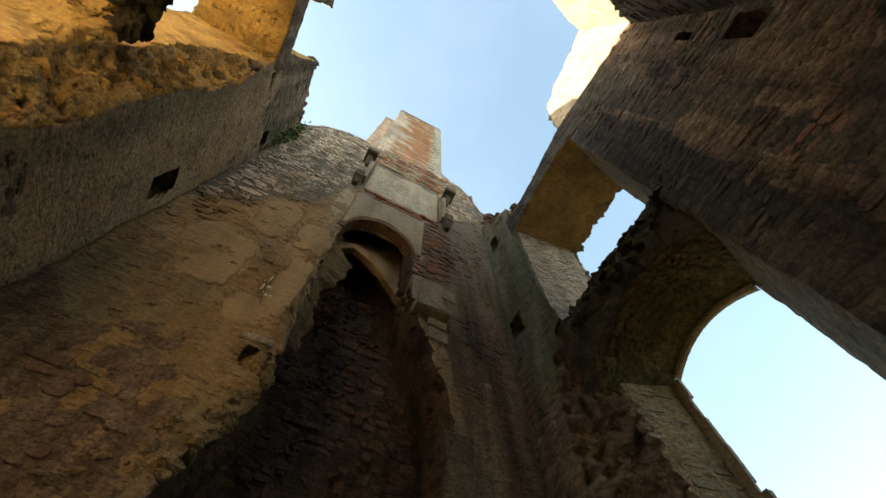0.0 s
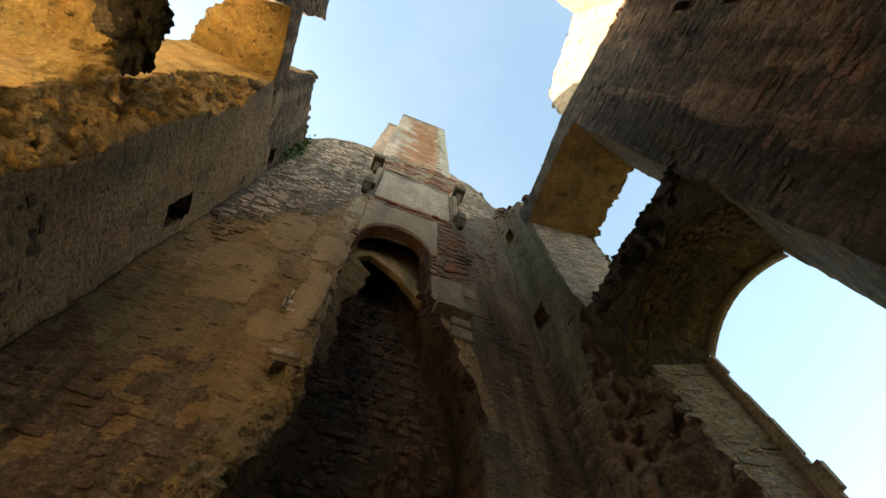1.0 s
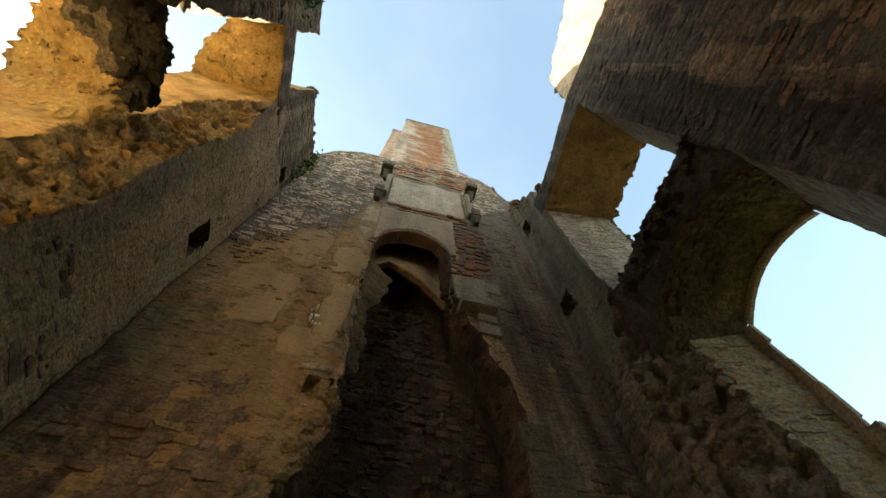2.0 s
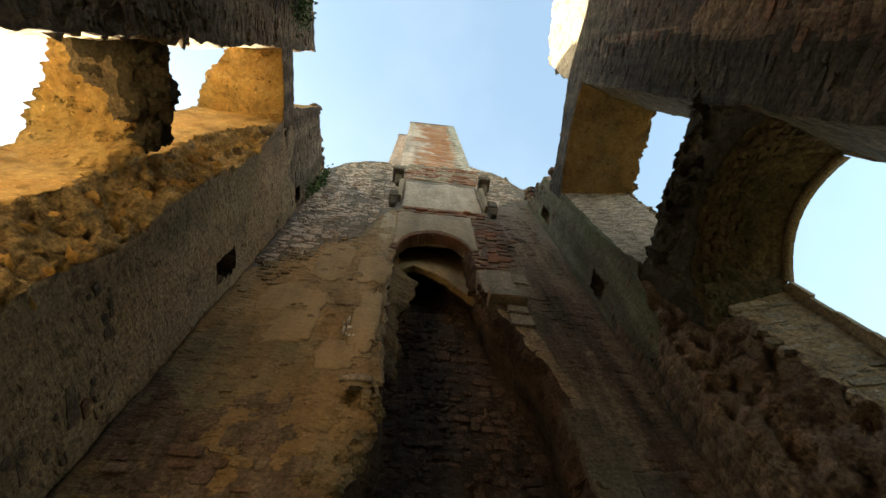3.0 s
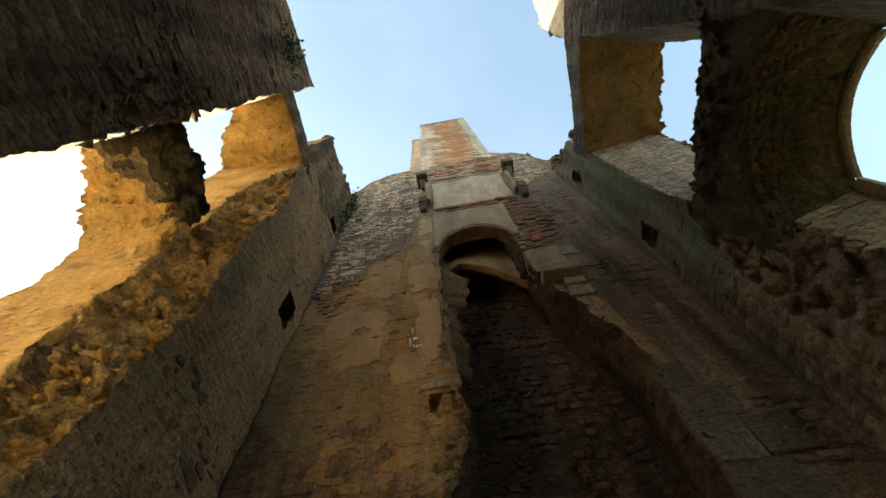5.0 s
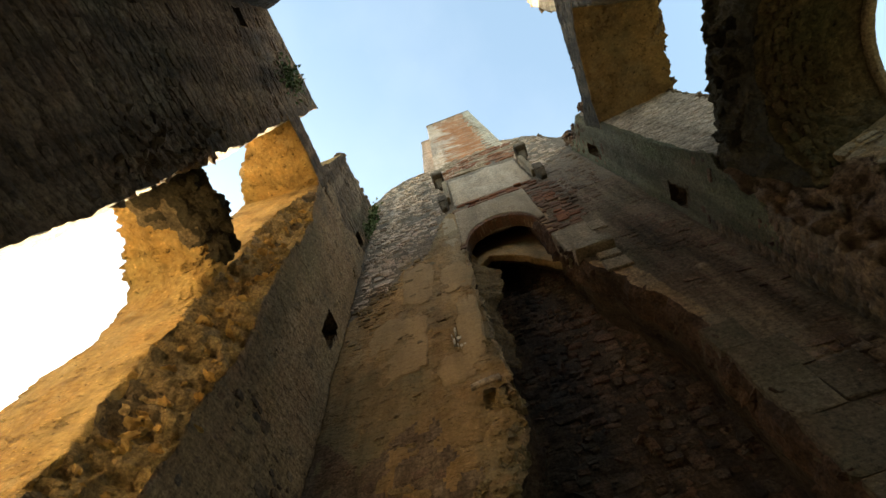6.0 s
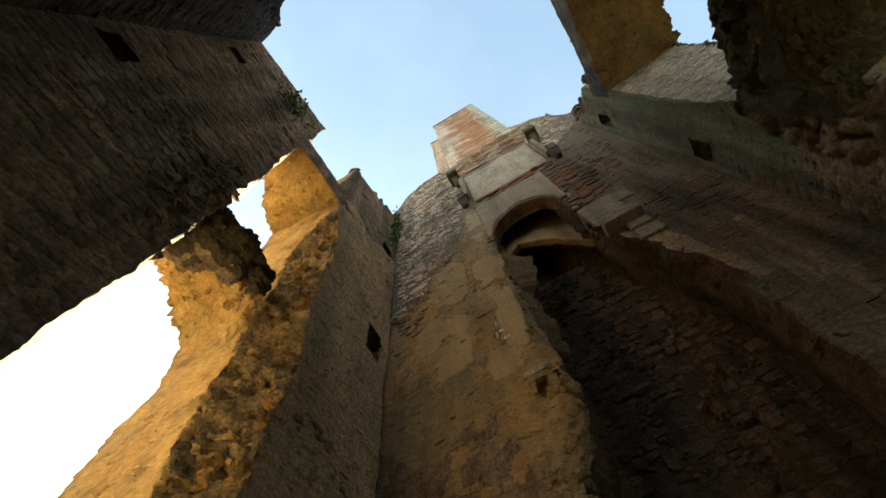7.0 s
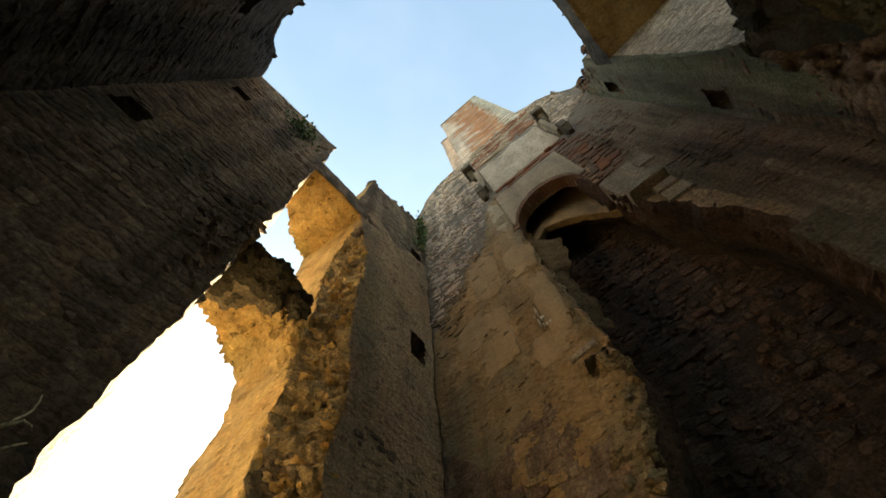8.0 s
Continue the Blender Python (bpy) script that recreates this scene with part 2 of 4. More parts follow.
mat_core_dark = surface("weathered dark core", [(0.288, 0.190, 0.100), (0.180, 0.134, 0.082), (0.378, 0.252, 0.126)], [(4, (1, 1, 1), (0.06, 0.05, 0.035), 0.5, 0.7)], bump=1.0, streak=0.1)
# Mortar darkened to stand in for shadow in the deep joints.
mat_joint = surface("recessed mortar, joint shade in colour", [(0.158, 0.122, 0.094), (0.216, 0.169, 0.130), (0.187, 0.140, 0.104)], [(1.6, (1, 1, 0.5), (0.10, 0.08, 0.06), 0.5, 0.75)], bump=0.9, streak=0.12)
# Sunlight on the near west jamb is put into its colour, strengthening the bounce.
mat_sunny = surface("sun-brightened jamb", [(0.60, 0.50, 0.385), (0.70, 0.60, 0.47), (0.64, 0.52, 0.39)], [(3.0, (1, 1, 1), (0.42, 0.30, 0.19), 0.56, 0.72)], bump=0.8, streak=0.1)
mat_jamb_stone = surface("grey-buff jamb stone", [(0.27, 0.205, 0.145), (0.33, 0.255, 0.185), (0.24, 0.18, 0.125), (0.37, 0.29, 0.215)], [(2.0, (1, 1, 0.7), (0.15, 0.12, 0.075), 0.52, 0.72)], pick="island", streak=0.15)
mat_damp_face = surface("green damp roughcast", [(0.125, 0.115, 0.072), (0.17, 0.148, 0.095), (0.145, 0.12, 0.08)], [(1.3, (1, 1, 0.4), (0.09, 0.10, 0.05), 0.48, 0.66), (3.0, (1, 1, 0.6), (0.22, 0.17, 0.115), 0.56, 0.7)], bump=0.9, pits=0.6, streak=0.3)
BROWN_STONES = [(0.191, 0.121, 0.083), (0.242, 0.157, 0.109), (0.217, 0.128, 0.085), (0.281, 0.187, 0.132), (0.170, 0.115, 0.085), (0.255, 0.151, 0.098), (0.306, 0.221, 0.157)]
mat_stone_brown = surface("brown rubble stone", BROWN_STONES, WALL_STAINS, pick="object")
mat_stone_brown_joined = surface("brown rubble stone, joined", BROWN_STONES, WALL_STAINS, pick="island")
mat_brown_mortar = surface("brown lime mortar", [(0.191, 0.132, 0.089), (0.255, 0.178, 0.119), (0.221, 0.149, 0.098)], WALL_STAINS, grain=30, bump=0.9, pits=0.6)
mat_parapet = surface("lichened parapet stone", [(0.25, 0.215, 0.165), (0.33, 0.285, 0.225), (0.28, 0.235, 0.175)], [(5.0, (1, 1, 1), (0.17, 0.125, 0.08), 0.54, 0.66)], bump=0.9, streak=0.1)
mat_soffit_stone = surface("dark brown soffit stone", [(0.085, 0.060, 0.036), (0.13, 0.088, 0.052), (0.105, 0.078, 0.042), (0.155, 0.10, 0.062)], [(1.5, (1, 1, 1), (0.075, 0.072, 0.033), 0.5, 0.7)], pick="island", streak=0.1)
# Shade of hood and recess on the hearth pier, put into the plaster colour.
mat_pier_shade = surface("smoky plaster, darkened for shade", [(0.165, 0.100, 0.045), (0.21, 0.13, 0.06), (0.14, 0.085, 0.04)], [(3, (1, 1, 0.5), (0.08, 0.055, 0.035), 0.52, 0.72)], bump=0.9, streak=0.2)
mat_burnt = surface("burnt red core", [(0.075, 0.043, 0.029), (0.120, 0.068, 0.043), (0.090, 0.054, 0.036)], [(3, (1, 1, 0.5), (0.045, 0.032, 0.025), 0.5, 0.75)], bump=1.0)
mat_stack_brick = surface("weathered chimney brick", [(0.36, 0.135, 0.055), (0.43, 0.175, 0.075), (0.29, 0.105, 0.045)], [(2.2, (0.7, 1, 4.5), (0.520, 0.390, 0.285), 0.51, 0.58), (6.0, (0.5, 1, 5.0), (0.22, 0.11, 0.06), 0.56, 0.64)], patch=3, grain=30, bump=0.6, streak=0.1, fleck=0.35)
mat_stack = surface("pale chimney render", [(0.523, 0.390, 0.307), (0.646, 0.495, 0.400), (0.579, 0.418, 0.317)], [(1.4, (0.7, 1, 5.0), (0.43, 0.25, 0.155), 0.57, 0.64), (5.0, (0.5, 1, 5.0), (0.33, 0.24, 0.18), 0.54, 0.62)], patch=1.1, grain=30, bump=0.5, streak=0.2, fleck=0.35)


# ---- building blocks ----
class Shell:
    """Collects the vertices and faces of one mesh."""

    def __init__(self):
        self.v, self.f, self.m = [], [], []

    def mesh(self, name, materials, smooth=True):
        me = bpy.data.meshes.new(name)
        me.from_pydata([tuple(p) for p in self.v], [], self.f)
        for mt in materials:
            me.materials.append(mt)
        me.polygons.foreach_set("material_index", self.m)
        me.polygons.foreach_set("use_smooth", [smooth] * len(self.f))
        me.update()
        return me

    def face(self, ids, mat=0):
        self.f.append(tuple(ids))
        self.m.append(mat)


def crumble(p, big=0.022, mid=0.014, small=0.006):
    """A point moved by four sizes of unevenness; torn masonry gets hard scalloped hollows."""
    if mid > 0.03:
        p = p + (noise.turbulence_vector(p * 2.8, 3, True) - Vector((0.45, 0.45, 0.45))) * mid * 1.5
        mid *= 0.5
    return p + noise.noise_vector(p * 1.3) * big + noise.noise_vector(p * 5.5) * mid + noise.noise_vector(p * 15.0) * small + noise.noise_vector(p * 33.0) * small * 0.7


def loft(shell, ring, stations, counts, mat=lambda c, e: 0, rough=None, holes=(), cap=True, shape=None):
    """A solid through closed rings of corner points; each edge of the ring is divided into its count. holes: (test, faces left out)."""
    counts = [c * 2 if c > 5 else c for c in counts]
    stations = sorted({*stations, *((a + b) / 2 for a, b in zip(stations, stations[1:]) if b - a < 0.3)})
    base, width = len(shell.v), sum(counts)
    edge_of = [e for e, c in enumerate(counts) for _ in range(c)]
    for s in stations:
        corners = [Vector(c) for c in ring(s)]
        for e, c in enumerate(counts):
            a, b = corners[e], corners[(e + 1) % len(corners)]
            for i in range(c):
                p = a.lerp(b, i / c)
                r = rough(p, e) if rough else 1.0
                q = crumble(p, 0.02 * min(r, 1.6), 0.014 * r, 0.006 * r)
                shell.v.append(q + shape(p, e) if shape else q)
    for j in range(len(stations) - 1):
        for i in range(width):
            a, b = base + j * width + i, base + j * width + (i + 1) % width
            ids = (a, b, b + width, a + width)
            c = (shell.v[ids[0]] + shell.v[ids[2]]) / 2
            if any(h(c) for h in holes):
                continue
            shell.face(ids, mat(c, edge_of[i]))
    if cap:
        for j, flip in ((0, True), (len(stations) - 1, False)):
            ids = [base + j * width + i for i in range(width)]
            mid = sum((shell.v[i] for i in ids), Vector()) / width
            shell.v.append(mid)
            o = len(shell.v) - 1
            for i in range(width):
                pair = (ids[i], ids[(i + 1) % width])
                shell.face((o, *(pair[::-1] if flip else pair)), mat(mid, 0))


def hollows(p, way, size, depth, flat=1.0, bar=-0.12):
    """The pull inwards of torn rubble: bowls where stones have dropped out, two sizes, with hard rims between."""
    out = 0.0
    for k, d in ((1.0 / size, depth), (2.3 / size, depth * 0.4)):
        q = Vector((p.x * k, p.y * k, p.z * k * flat)) + noise.noise_vector(p * 3.0) * 0.5
        near, at = noise.voronoi(q)
        if noise.noise(at[0] * 3.7) > bar:
            out += d * max(0.0, 1.0 - (near[0] / 0.62) ** 2)
    return way * out


def pocket(shell, origin, u, n, w, h, depth, mat=0):
    """A square socket in a wall face: its sides and back. origin: the middle of its mouth; n points out of the wall."""
    u, n, up = Vector(u), Vector(n), Vector((0, 0, 1))
    o, base = Vector(origin), len(shell.v)
    for d in (0.03, -depth):
        for a, b in ((-1, -1), (1, -1), (1, 1), (-1, 1)):
            shell.v.append(crumble(o + u * (a * w / 2) + up * (b * h / 2) + n * (d if d < 0 else -0.005), 0.0, 0.012, 0.004))
    for i in range(4):
        j = (i + 1) % 4
        shell.face((base + i, base + j, base + 4 + j, base + 4 + i), mat)
    shell.face((base + 4, base + 5, base + 6, base + 7), mat)


def stone_points(rng, w, h, d, sink=0.03):
    """A hewn stone in (u, v, n): uneven outline, sunk back edge, slightly domed face."""
    out = []
    cut_u, cut_v = min(w, h) * rng.uniform(0.12, 0.32), min(w, h) * rng.uniform(0.12, 0.32)
    lay = [(-w / 2 + cut_u, -h / 2), (w / 2 - cut_u, -h / 2), (w / 2, -h / 2 + cut_v), (w / 2, h / 2 - cut_v), (w / 2 - cut_u, h / 2), (-w / 2 + cut_u, h / 2), (-w / 2, h / 2 - cut_v), (-w / 2, -h / 2 + cut_v)]
    lay = [(a + rng.uniform(-0.08, 0.08) * h, b + rng.uniform(-0.1, 0.1) * h) for a, b in lay]
    tilt_u, tilt_v = rng.uniform(-0.25, 0.25) * d, rng.uniform(-0.3, 0.3) * d
    for a, b in lay:
        out.append((a, b, -sink))
    inset = min(0.25, 0.012 / max(h, 0.02) + 0.05)
    for a, b in lay:
        out.append((a * (1 - inset * h / w), b * (1 - inset), d * 0.75 + tilt_u * a / w * 2 + tilt_v * b / h * 2 + rng.uniform(-0.12, 0.12) * d))
    out.append((rng.uniform(-0.2, 0.2) * w, rng.uniform(-0.2, 0.2) * h, d))
    return out


STONE_FACES = [(i, (i + 1) % 8, 8 + (i + 1) % 8, 8 + i) for i in range(8)] + [(8 + i, 8 + (i + 1) % 8, 16) for i in range(8)]


def part(name, me, parent, label="", m=None):
    ob = new(name, me)
    ob.parent = parent
    if m is not None:
        ob.matrix_local = m
    if label:
        tagged(ob, label)
    return ob


def structure(name, me, label, category):
    return tagged(new(name, me), label, category, kind="structure")


ball = bmesh.new()
bmesh.ops.create_icosphere(ball, subdivisions=2, radius=1.0)
BALL_POINTS = [v.co.copy() for v in ball.verts]
BALL_FACES = [tuple(v.index for v in f.verts) for f in ball.faces]
ball.free()


class Masonry:
    """Stones laid in rough courses on flat faces of one wall: up to 300 nearest ones singly, the rest in one mesh."""

    def __init__(self, seed):
        self.rng, self.rest, self.single = random.Random(seed), Shell(), []

    def course_face(self, origin, u, n, u0, u1, z0, z1, ok, heights=(0.05, 0.12), widths=(0.8, 2.4), proud=(-0.014, 0.02), single=lambda a, z: False, gap=0.006, miss=0.05, mat=0):
        rng, u, n, up, origin = self.rng, Vector(u).normalized(), Vector(n).normalized(), Vector((0, 0, 1)), Vector(origin)
        up = n.cross(u) if abs(n.z) > 0.5 else up
        z = z0
        while z < z1:
            row = rng.uniform(*heights)
            a = u0 - rng.uniform(0, 0.2)
            while a < u1:
                h = row * rng.uniform(0.65, 1.15)
                w = min(h * rng.uniform(*widths), 0.44)
                zc = z + row / 2 + rng.uniform(-0.25, 0.25) * row
                if rng.random() > miss and ok(a + w / 2, zc, w / 2, h / 2):
                    d = rng.uniform(0.018, 0.034)
                    roll = rng.gauss(0, 0.09)
                    uu, vv = u * math.cos(roll) + up * math.sin(roll), up * math.cos(roll) - u * math.sin(roll)
                    c = origin + u * (a + w / 2) + up * zc + n * (rng.uniform(*proud) - d)
                    if single(a, z) and len(self.single) < 300:
                        self.single.append((Matrix((uu, vv, n)).transposed().to_4x4(), c, (w - gap, h - gap, d)))
                    else:
                        pts, b = stone_points(rng, w - gap, h - gap, d), len(self.rest.v)
                        self.rest.v.extend(c + uu * x + vv * y + n * q for x, y, q in pts)
                        for f in STONE_FACES:
                            self.rest.face([b + i for i in f], mat(a, zc) if callable(mat) else mat)
                a += w * rng.uniform(0.92, 1.12)
            z += row * 0.97

    def lump(self, c, size, mat=0, flat=False):
        """A broken stone of no set shape, turned at random."""
        rng = self.rng
        turn = Euler([rng.uniform(-0.8, 0.8), rng.uniform(-0.8, 0.8), rng.uniform(0, 6.3)]).to_matrix() @ Matrix.Diagonal((rng.uniform(0.35, 0.75), rng.uniform(0.3, 0.6), rng.uniform(0.2, 0.5)))
        if flat:
            turn = Euler([rng.uniform(-0.15, 0.15), rng.uniform(-0.15, 0.15), rng.uniform(0, 6.3)]).to_matrix() @ Matrix.Diagonal((rng.uniform(0.6, 1.1), rng.uniform(0.4, 0.8), rng.uniform(0.12, 0.25)))
        seed, b = Vector((rng.uniform(0, 90), rng.uniform(0, 90), 0)), len(self.rest.v)
        for q in BALL_POINTS:
            k = 1.0 + 0.7 * noise.noise(q * 1.4 + seed) + 0.5 * noise.noise(q * 3.1 + seed) + 0.25 * noise.noise(q * 7.0 + seed)
            self.rest.v.append(Vector(c) + turn @ (q * (size * k)))
        for f in BALL_FACES:
            self.rest.face([b + i for i in f], mat)

    def build(self, wall, joined, single_mat, label):
        if self.rest.f:
            tagged(part("rubble_stones", self.rest.mesh("rubble_stones", joined, smooth=False), wall), label, kind="stuff")
        kinds = []
        for i in range(24):
            s = Shell()
            rng = random.Random(500 + i)
            s.v = [Vector((x / 0.26, y / 0.11, q / 0.03)) for x, y, q in stone_points(rng, 0.26, 0.11, 0.03)]
            for f in STONE_FACES:
                s.face(f)
            kinds.append(s.mesh("stone", [single_mat], smooth=False))
        for turn, c, size in self.single:
            part("stone", self.rng.choice(kinds), wall, m=Matrix.Translation(c) @ turn @ Matrix.Diagonal((size[0], size[1], max(size[2], 0.012), 1)))


def steps(a, b, d):
    k = max(1, round((b - a) / d))
    return [a + (b - a) * i / k for i in range(k + 1)]


LOW = [-0.3, 0.8, 1.6, 2.2]
XL, XR, YN = -2.0, 2.4, 2.5            # inner faces of the west, east and north walls

# ---- ground ----
g = Shell()
for i, x in enumerate((-1500, -60, -12, -3.2, 3.6, 12, 60, 1500)):
    for j, y in enumerate((-1500, -60, -12, -2.9, 3.7, 12, 60, 1500)):
        g.v.append(Vector((x, y, 0.0)))
for i in range(7):
    for j in range(7):
        g.face((i * 8 + j, i * 8 + j + 8, i * 8 + j + 9, i * 8 + j + 1))
mat_ground = surface("short turf and earth", [(0.10, 0.11, 0.045), (0.16, 0.15, 0.07), (0.13, 0.12, 0.06)], [(0.4, (1, 1, 1), (0.24, 0.19, 0.12), 0.5, 0.7)], grain=20, bump=0.8, streak=0)
structure("ground", g.mesh("ground", [mat_ground], smooth=False), "short turf and bare earth around the ruin", "ground")


# ---- west wall: two window openings above one another, the facing broken away below the upper one ----
def south_y(x):
    return -1.68 - 0.25 * (x + 2.0) / 4.4


W_TOP_NEAR = [(-3, 9.7), (-1.6, 9.95), (-0.8, 10.15), (0.1, 10.5)]
W_TOP_FAR = [(0.7, 9.0), (0.8, 9.4), (0.97, 10.9), (1.3, 11.0), (2.0, 11.3), (2.5, 11.75), (3.7, 11.9)]
W_EDGE = [(3.0, 1.22), (3.75, 1.27), (4.15, 1.25), (4.7, 1.33), (5.75, 1.2), (6.9, 1.22), (7.65, 1.12), (8.15, 0.98), (8.45, 0.96), (8.6, 0.82), (9.1, 0.77), (10.9, 0.95), (11.5, 1.0)]
W_OUT = [(3.0, -3.2), (4.06, -3.2), (4.5, -3.1), (4.8, -3.0), (5.2, -3.12), (5.6, -3.2), (7.0, -3.22), (12, -3.22)]
west = Shell()
W_HOLES = [(2.22, 6.27, 0.27, 0.52), (2.24, 9.2, 0.24, 0.32), (-1.45, 5.86, 0.26, 0.34), (-1.42, 8.48, 0.26, 0.26)]


def in_hole(holes, axis, plane):
    def test(c):
        a = c.y if axis == "x" else c.x
        d = abs((c.x if axis == "x" else c.y) - plane)
        return d < 0.09 and any(abs(a - h[0]) < h[2] / 2 and abs(c.z - h[1]) < h[3] / 2 for h in holes)
    return test


def ragged(v, amp, seed, f=3.0):
    """Uneven in two sizes, as torn masonry is."""
    return amp * (noise.noise(Vector((v * f, seed, 0.3))) + 0.6 * noise.noise(Vector((v * f * 3.7, seed, 5.1))))


def west_near(s):
    def z(y):
        return s if s < 8 else 8 + (s - 8) / 2 * (lerp(W_TOP_NEAR, y) - 8)
    e = -0.03 + ragged(s, 0.02, 1.0)
    o = 0.08 + ragged(s, 0.035, 2.0)
    return [(XL, -2.8, z(-2.8)), (XL, e, z(0)), (-2.5, e + 0.05, z(0)), (-3.2, o, z(0)), (-3.2, -2.8, z(-2.8))]


def west_far(s):
    def z(y):
        return s if s < 8.9 else 8.9 + (s - 8.9) / 2 * (max(9.0, lerp(W_TOP_FAR, y)) - 8.9)
    e = lerp(W_EDGE, s) + ragged(s, 0.05 if s < 8.2 else 0.015, 3.0)
    torn = max(0.0, min(1.0, (8.3 - s) / 0.8))
    b = 0.06 + torn * (0.27 + ragged(s, 0.10, 4.0))
    jy = lambda x: 0.97 - 0.09 * (XL - x) if s < 8.5 else e
    ox = lerp(W_OUT, s) + ragged(s, 0.10, 5.0, 4.0) + 0.035 * noise.noise(Vector((s * 24, 3.0, 1.0)))
    return [(XL, 3.7, z(3.7)), (-3.3, 3.7, z(3.7)), (-3.3, 1.3, z(1.2)), (ox, jy(ox) - 0.0, z(jy(ox))), (XL - b, jy(XL - b), z(jy(XL))), (XL - b * 0.45, (jy(XL - b) + e) / 2 + 0.06 * torn, z(e)), (XL, e, z(e))]


def west_torn(c):
    """Ochre core where it broke last, dark weathered core where it has long been open."""
    v = noise.noise(c * 2.3 + Vector((4, 0, 0))) + 0.5 * noise.noise(c * 6.0)
    return 6 if v > 0.34 else 2


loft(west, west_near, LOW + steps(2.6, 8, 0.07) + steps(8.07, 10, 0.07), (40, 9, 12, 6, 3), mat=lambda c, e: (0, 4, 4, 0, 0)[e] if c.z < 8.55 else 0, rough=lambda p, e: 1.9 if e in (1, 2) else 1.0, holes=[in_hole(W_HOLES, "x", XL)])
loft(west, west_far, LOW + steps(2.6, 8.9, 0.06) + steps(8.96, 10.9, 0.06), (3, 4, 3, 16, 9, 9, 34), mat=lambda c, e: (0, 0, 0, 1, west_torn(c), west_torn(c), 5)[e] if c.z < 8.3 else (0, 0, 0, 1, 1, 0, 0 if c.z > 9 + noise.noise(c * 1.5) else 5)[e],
     rough=lambda p, e: 3.5 if e in (4, 5) and p.z < 8.1 else 1.0, holes=[in_hole(W_HOLES, "x", XL)],
     shape=lambda p, e: hollows(p, Vector((-0.45, 0.9, 0.1)), 0.20, 0.085, 1.7) if e in (4, 5) and p.z < 8.0 else Vector())
W_LINTEL_OUT = [(-0.1, -2.62), (0.1, -2.76), (0.32, -2.9), (0.66, -3.14), (0.86, -3.2), (1.2, -3.22)]


def west_lintel(y):
    ox = lerp(W_LINTEL_OUT, y) + ragged(y, 0.06, 7.0, 6.0)
    top = 9.02 + ragged(y, 0.04, 8.0)
    return [(XL + 0.004, y, 8.5), (XL + 0.004, y, top), (-2.6, y, top + 0.05), (ox, y, 8.95), (ox, y, 8.52)]


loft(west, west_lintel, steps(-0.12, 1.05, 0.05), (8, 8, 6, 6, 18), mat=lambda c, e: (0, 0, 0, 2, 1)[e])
W_ARCH_OUT = [(-0.1, -2.78), (0.1, -2.84), (0.36, -2.92), (0.5, -3.08), (0.75, -3.15), (1.2, -3.2)]


def west_arch(y):
    zi = 5.52 - 0.06 * ((y - 0.4) / 0.5) ** 2 - 0.5 * max(0.0, (y - 0.4) / 0.55) ** 5
    top = 5.68 + ragged(y, 0.10, 9.0, 5.0) - max(0, y - 0.65) * 0.9
    ox = lerp(W_ARCH_OUT, y) + ragged(y, 0.09, 10.0, 6.0) + 0.05 * noise.noise(Vector((y * 26, 8.0, 1.0)))
    back = -2.26 - max(0, y - 0.55) * 0.7 + ragged(y, 0.05, 11.0, 5.0)
    inner = -2.03 - max(0, y - 0.45) * 0.6 + ragged(y, 0.05, 12.0, 5.0)
    return [(back, y, zi), (inner - 0.06, y, (zi + top) / 2 - 0.02), (inner, y, top), (-2.5, y, top + 0.12), (ox, y, zi + 0.3), (ox, y, zi)]


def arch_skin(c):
    """Under the broken arch: dark crust with its shade painted in near the room, ochre plaster towards the light, a
    half-dark band between.
    """
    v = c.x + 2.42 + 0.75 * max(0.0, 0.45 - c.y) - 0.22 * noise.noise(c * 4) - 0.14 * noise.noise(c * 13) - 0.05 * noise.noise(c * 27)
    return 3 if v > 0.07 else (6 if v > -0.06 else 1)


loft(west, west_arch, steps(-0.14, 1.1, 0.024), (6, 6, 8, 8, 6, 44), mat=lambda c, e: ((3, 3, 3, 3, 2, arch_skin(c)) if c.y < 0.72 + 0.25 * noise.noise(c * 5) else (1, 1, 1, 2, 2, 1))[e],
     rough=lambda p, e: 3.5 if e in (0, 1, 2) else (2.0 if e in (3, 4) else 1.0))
loft(west, lambda y: [(-2.02, y, -0.2), (-2.02, y, 0.35), (-3.1, y, 0.45), (-3.18, y, -0.2)], steps(-0.2, 1.4, 0.1), (4, 6, 4, 3), mat=lambda c, e: 2)
for hole in W_HOLES:
    pocket(west, (XL, hole[0], hole[1]), (0, 1, 0), (1, 0, 0), hole[2] + 0.08, hole[3] + 0.08, 0.4)
wall_west = structure("wall_west", west.mesh("wall_west", [mat_mortar, mat_splay, mat_core, mat_crust_shade, mat_sunny, mat_roughcast, mat_core_dark]), "rubble stone wall with two broken window openings, sunlit ochre splays", "wall")

mw = Masonry(11)


def clear(holes, a, z, w, h):
    return not any(abs(a - q[0]) < q[2] / 2 + w and abs(z - q[1]) < q[3] / 2 + h for q in holes)


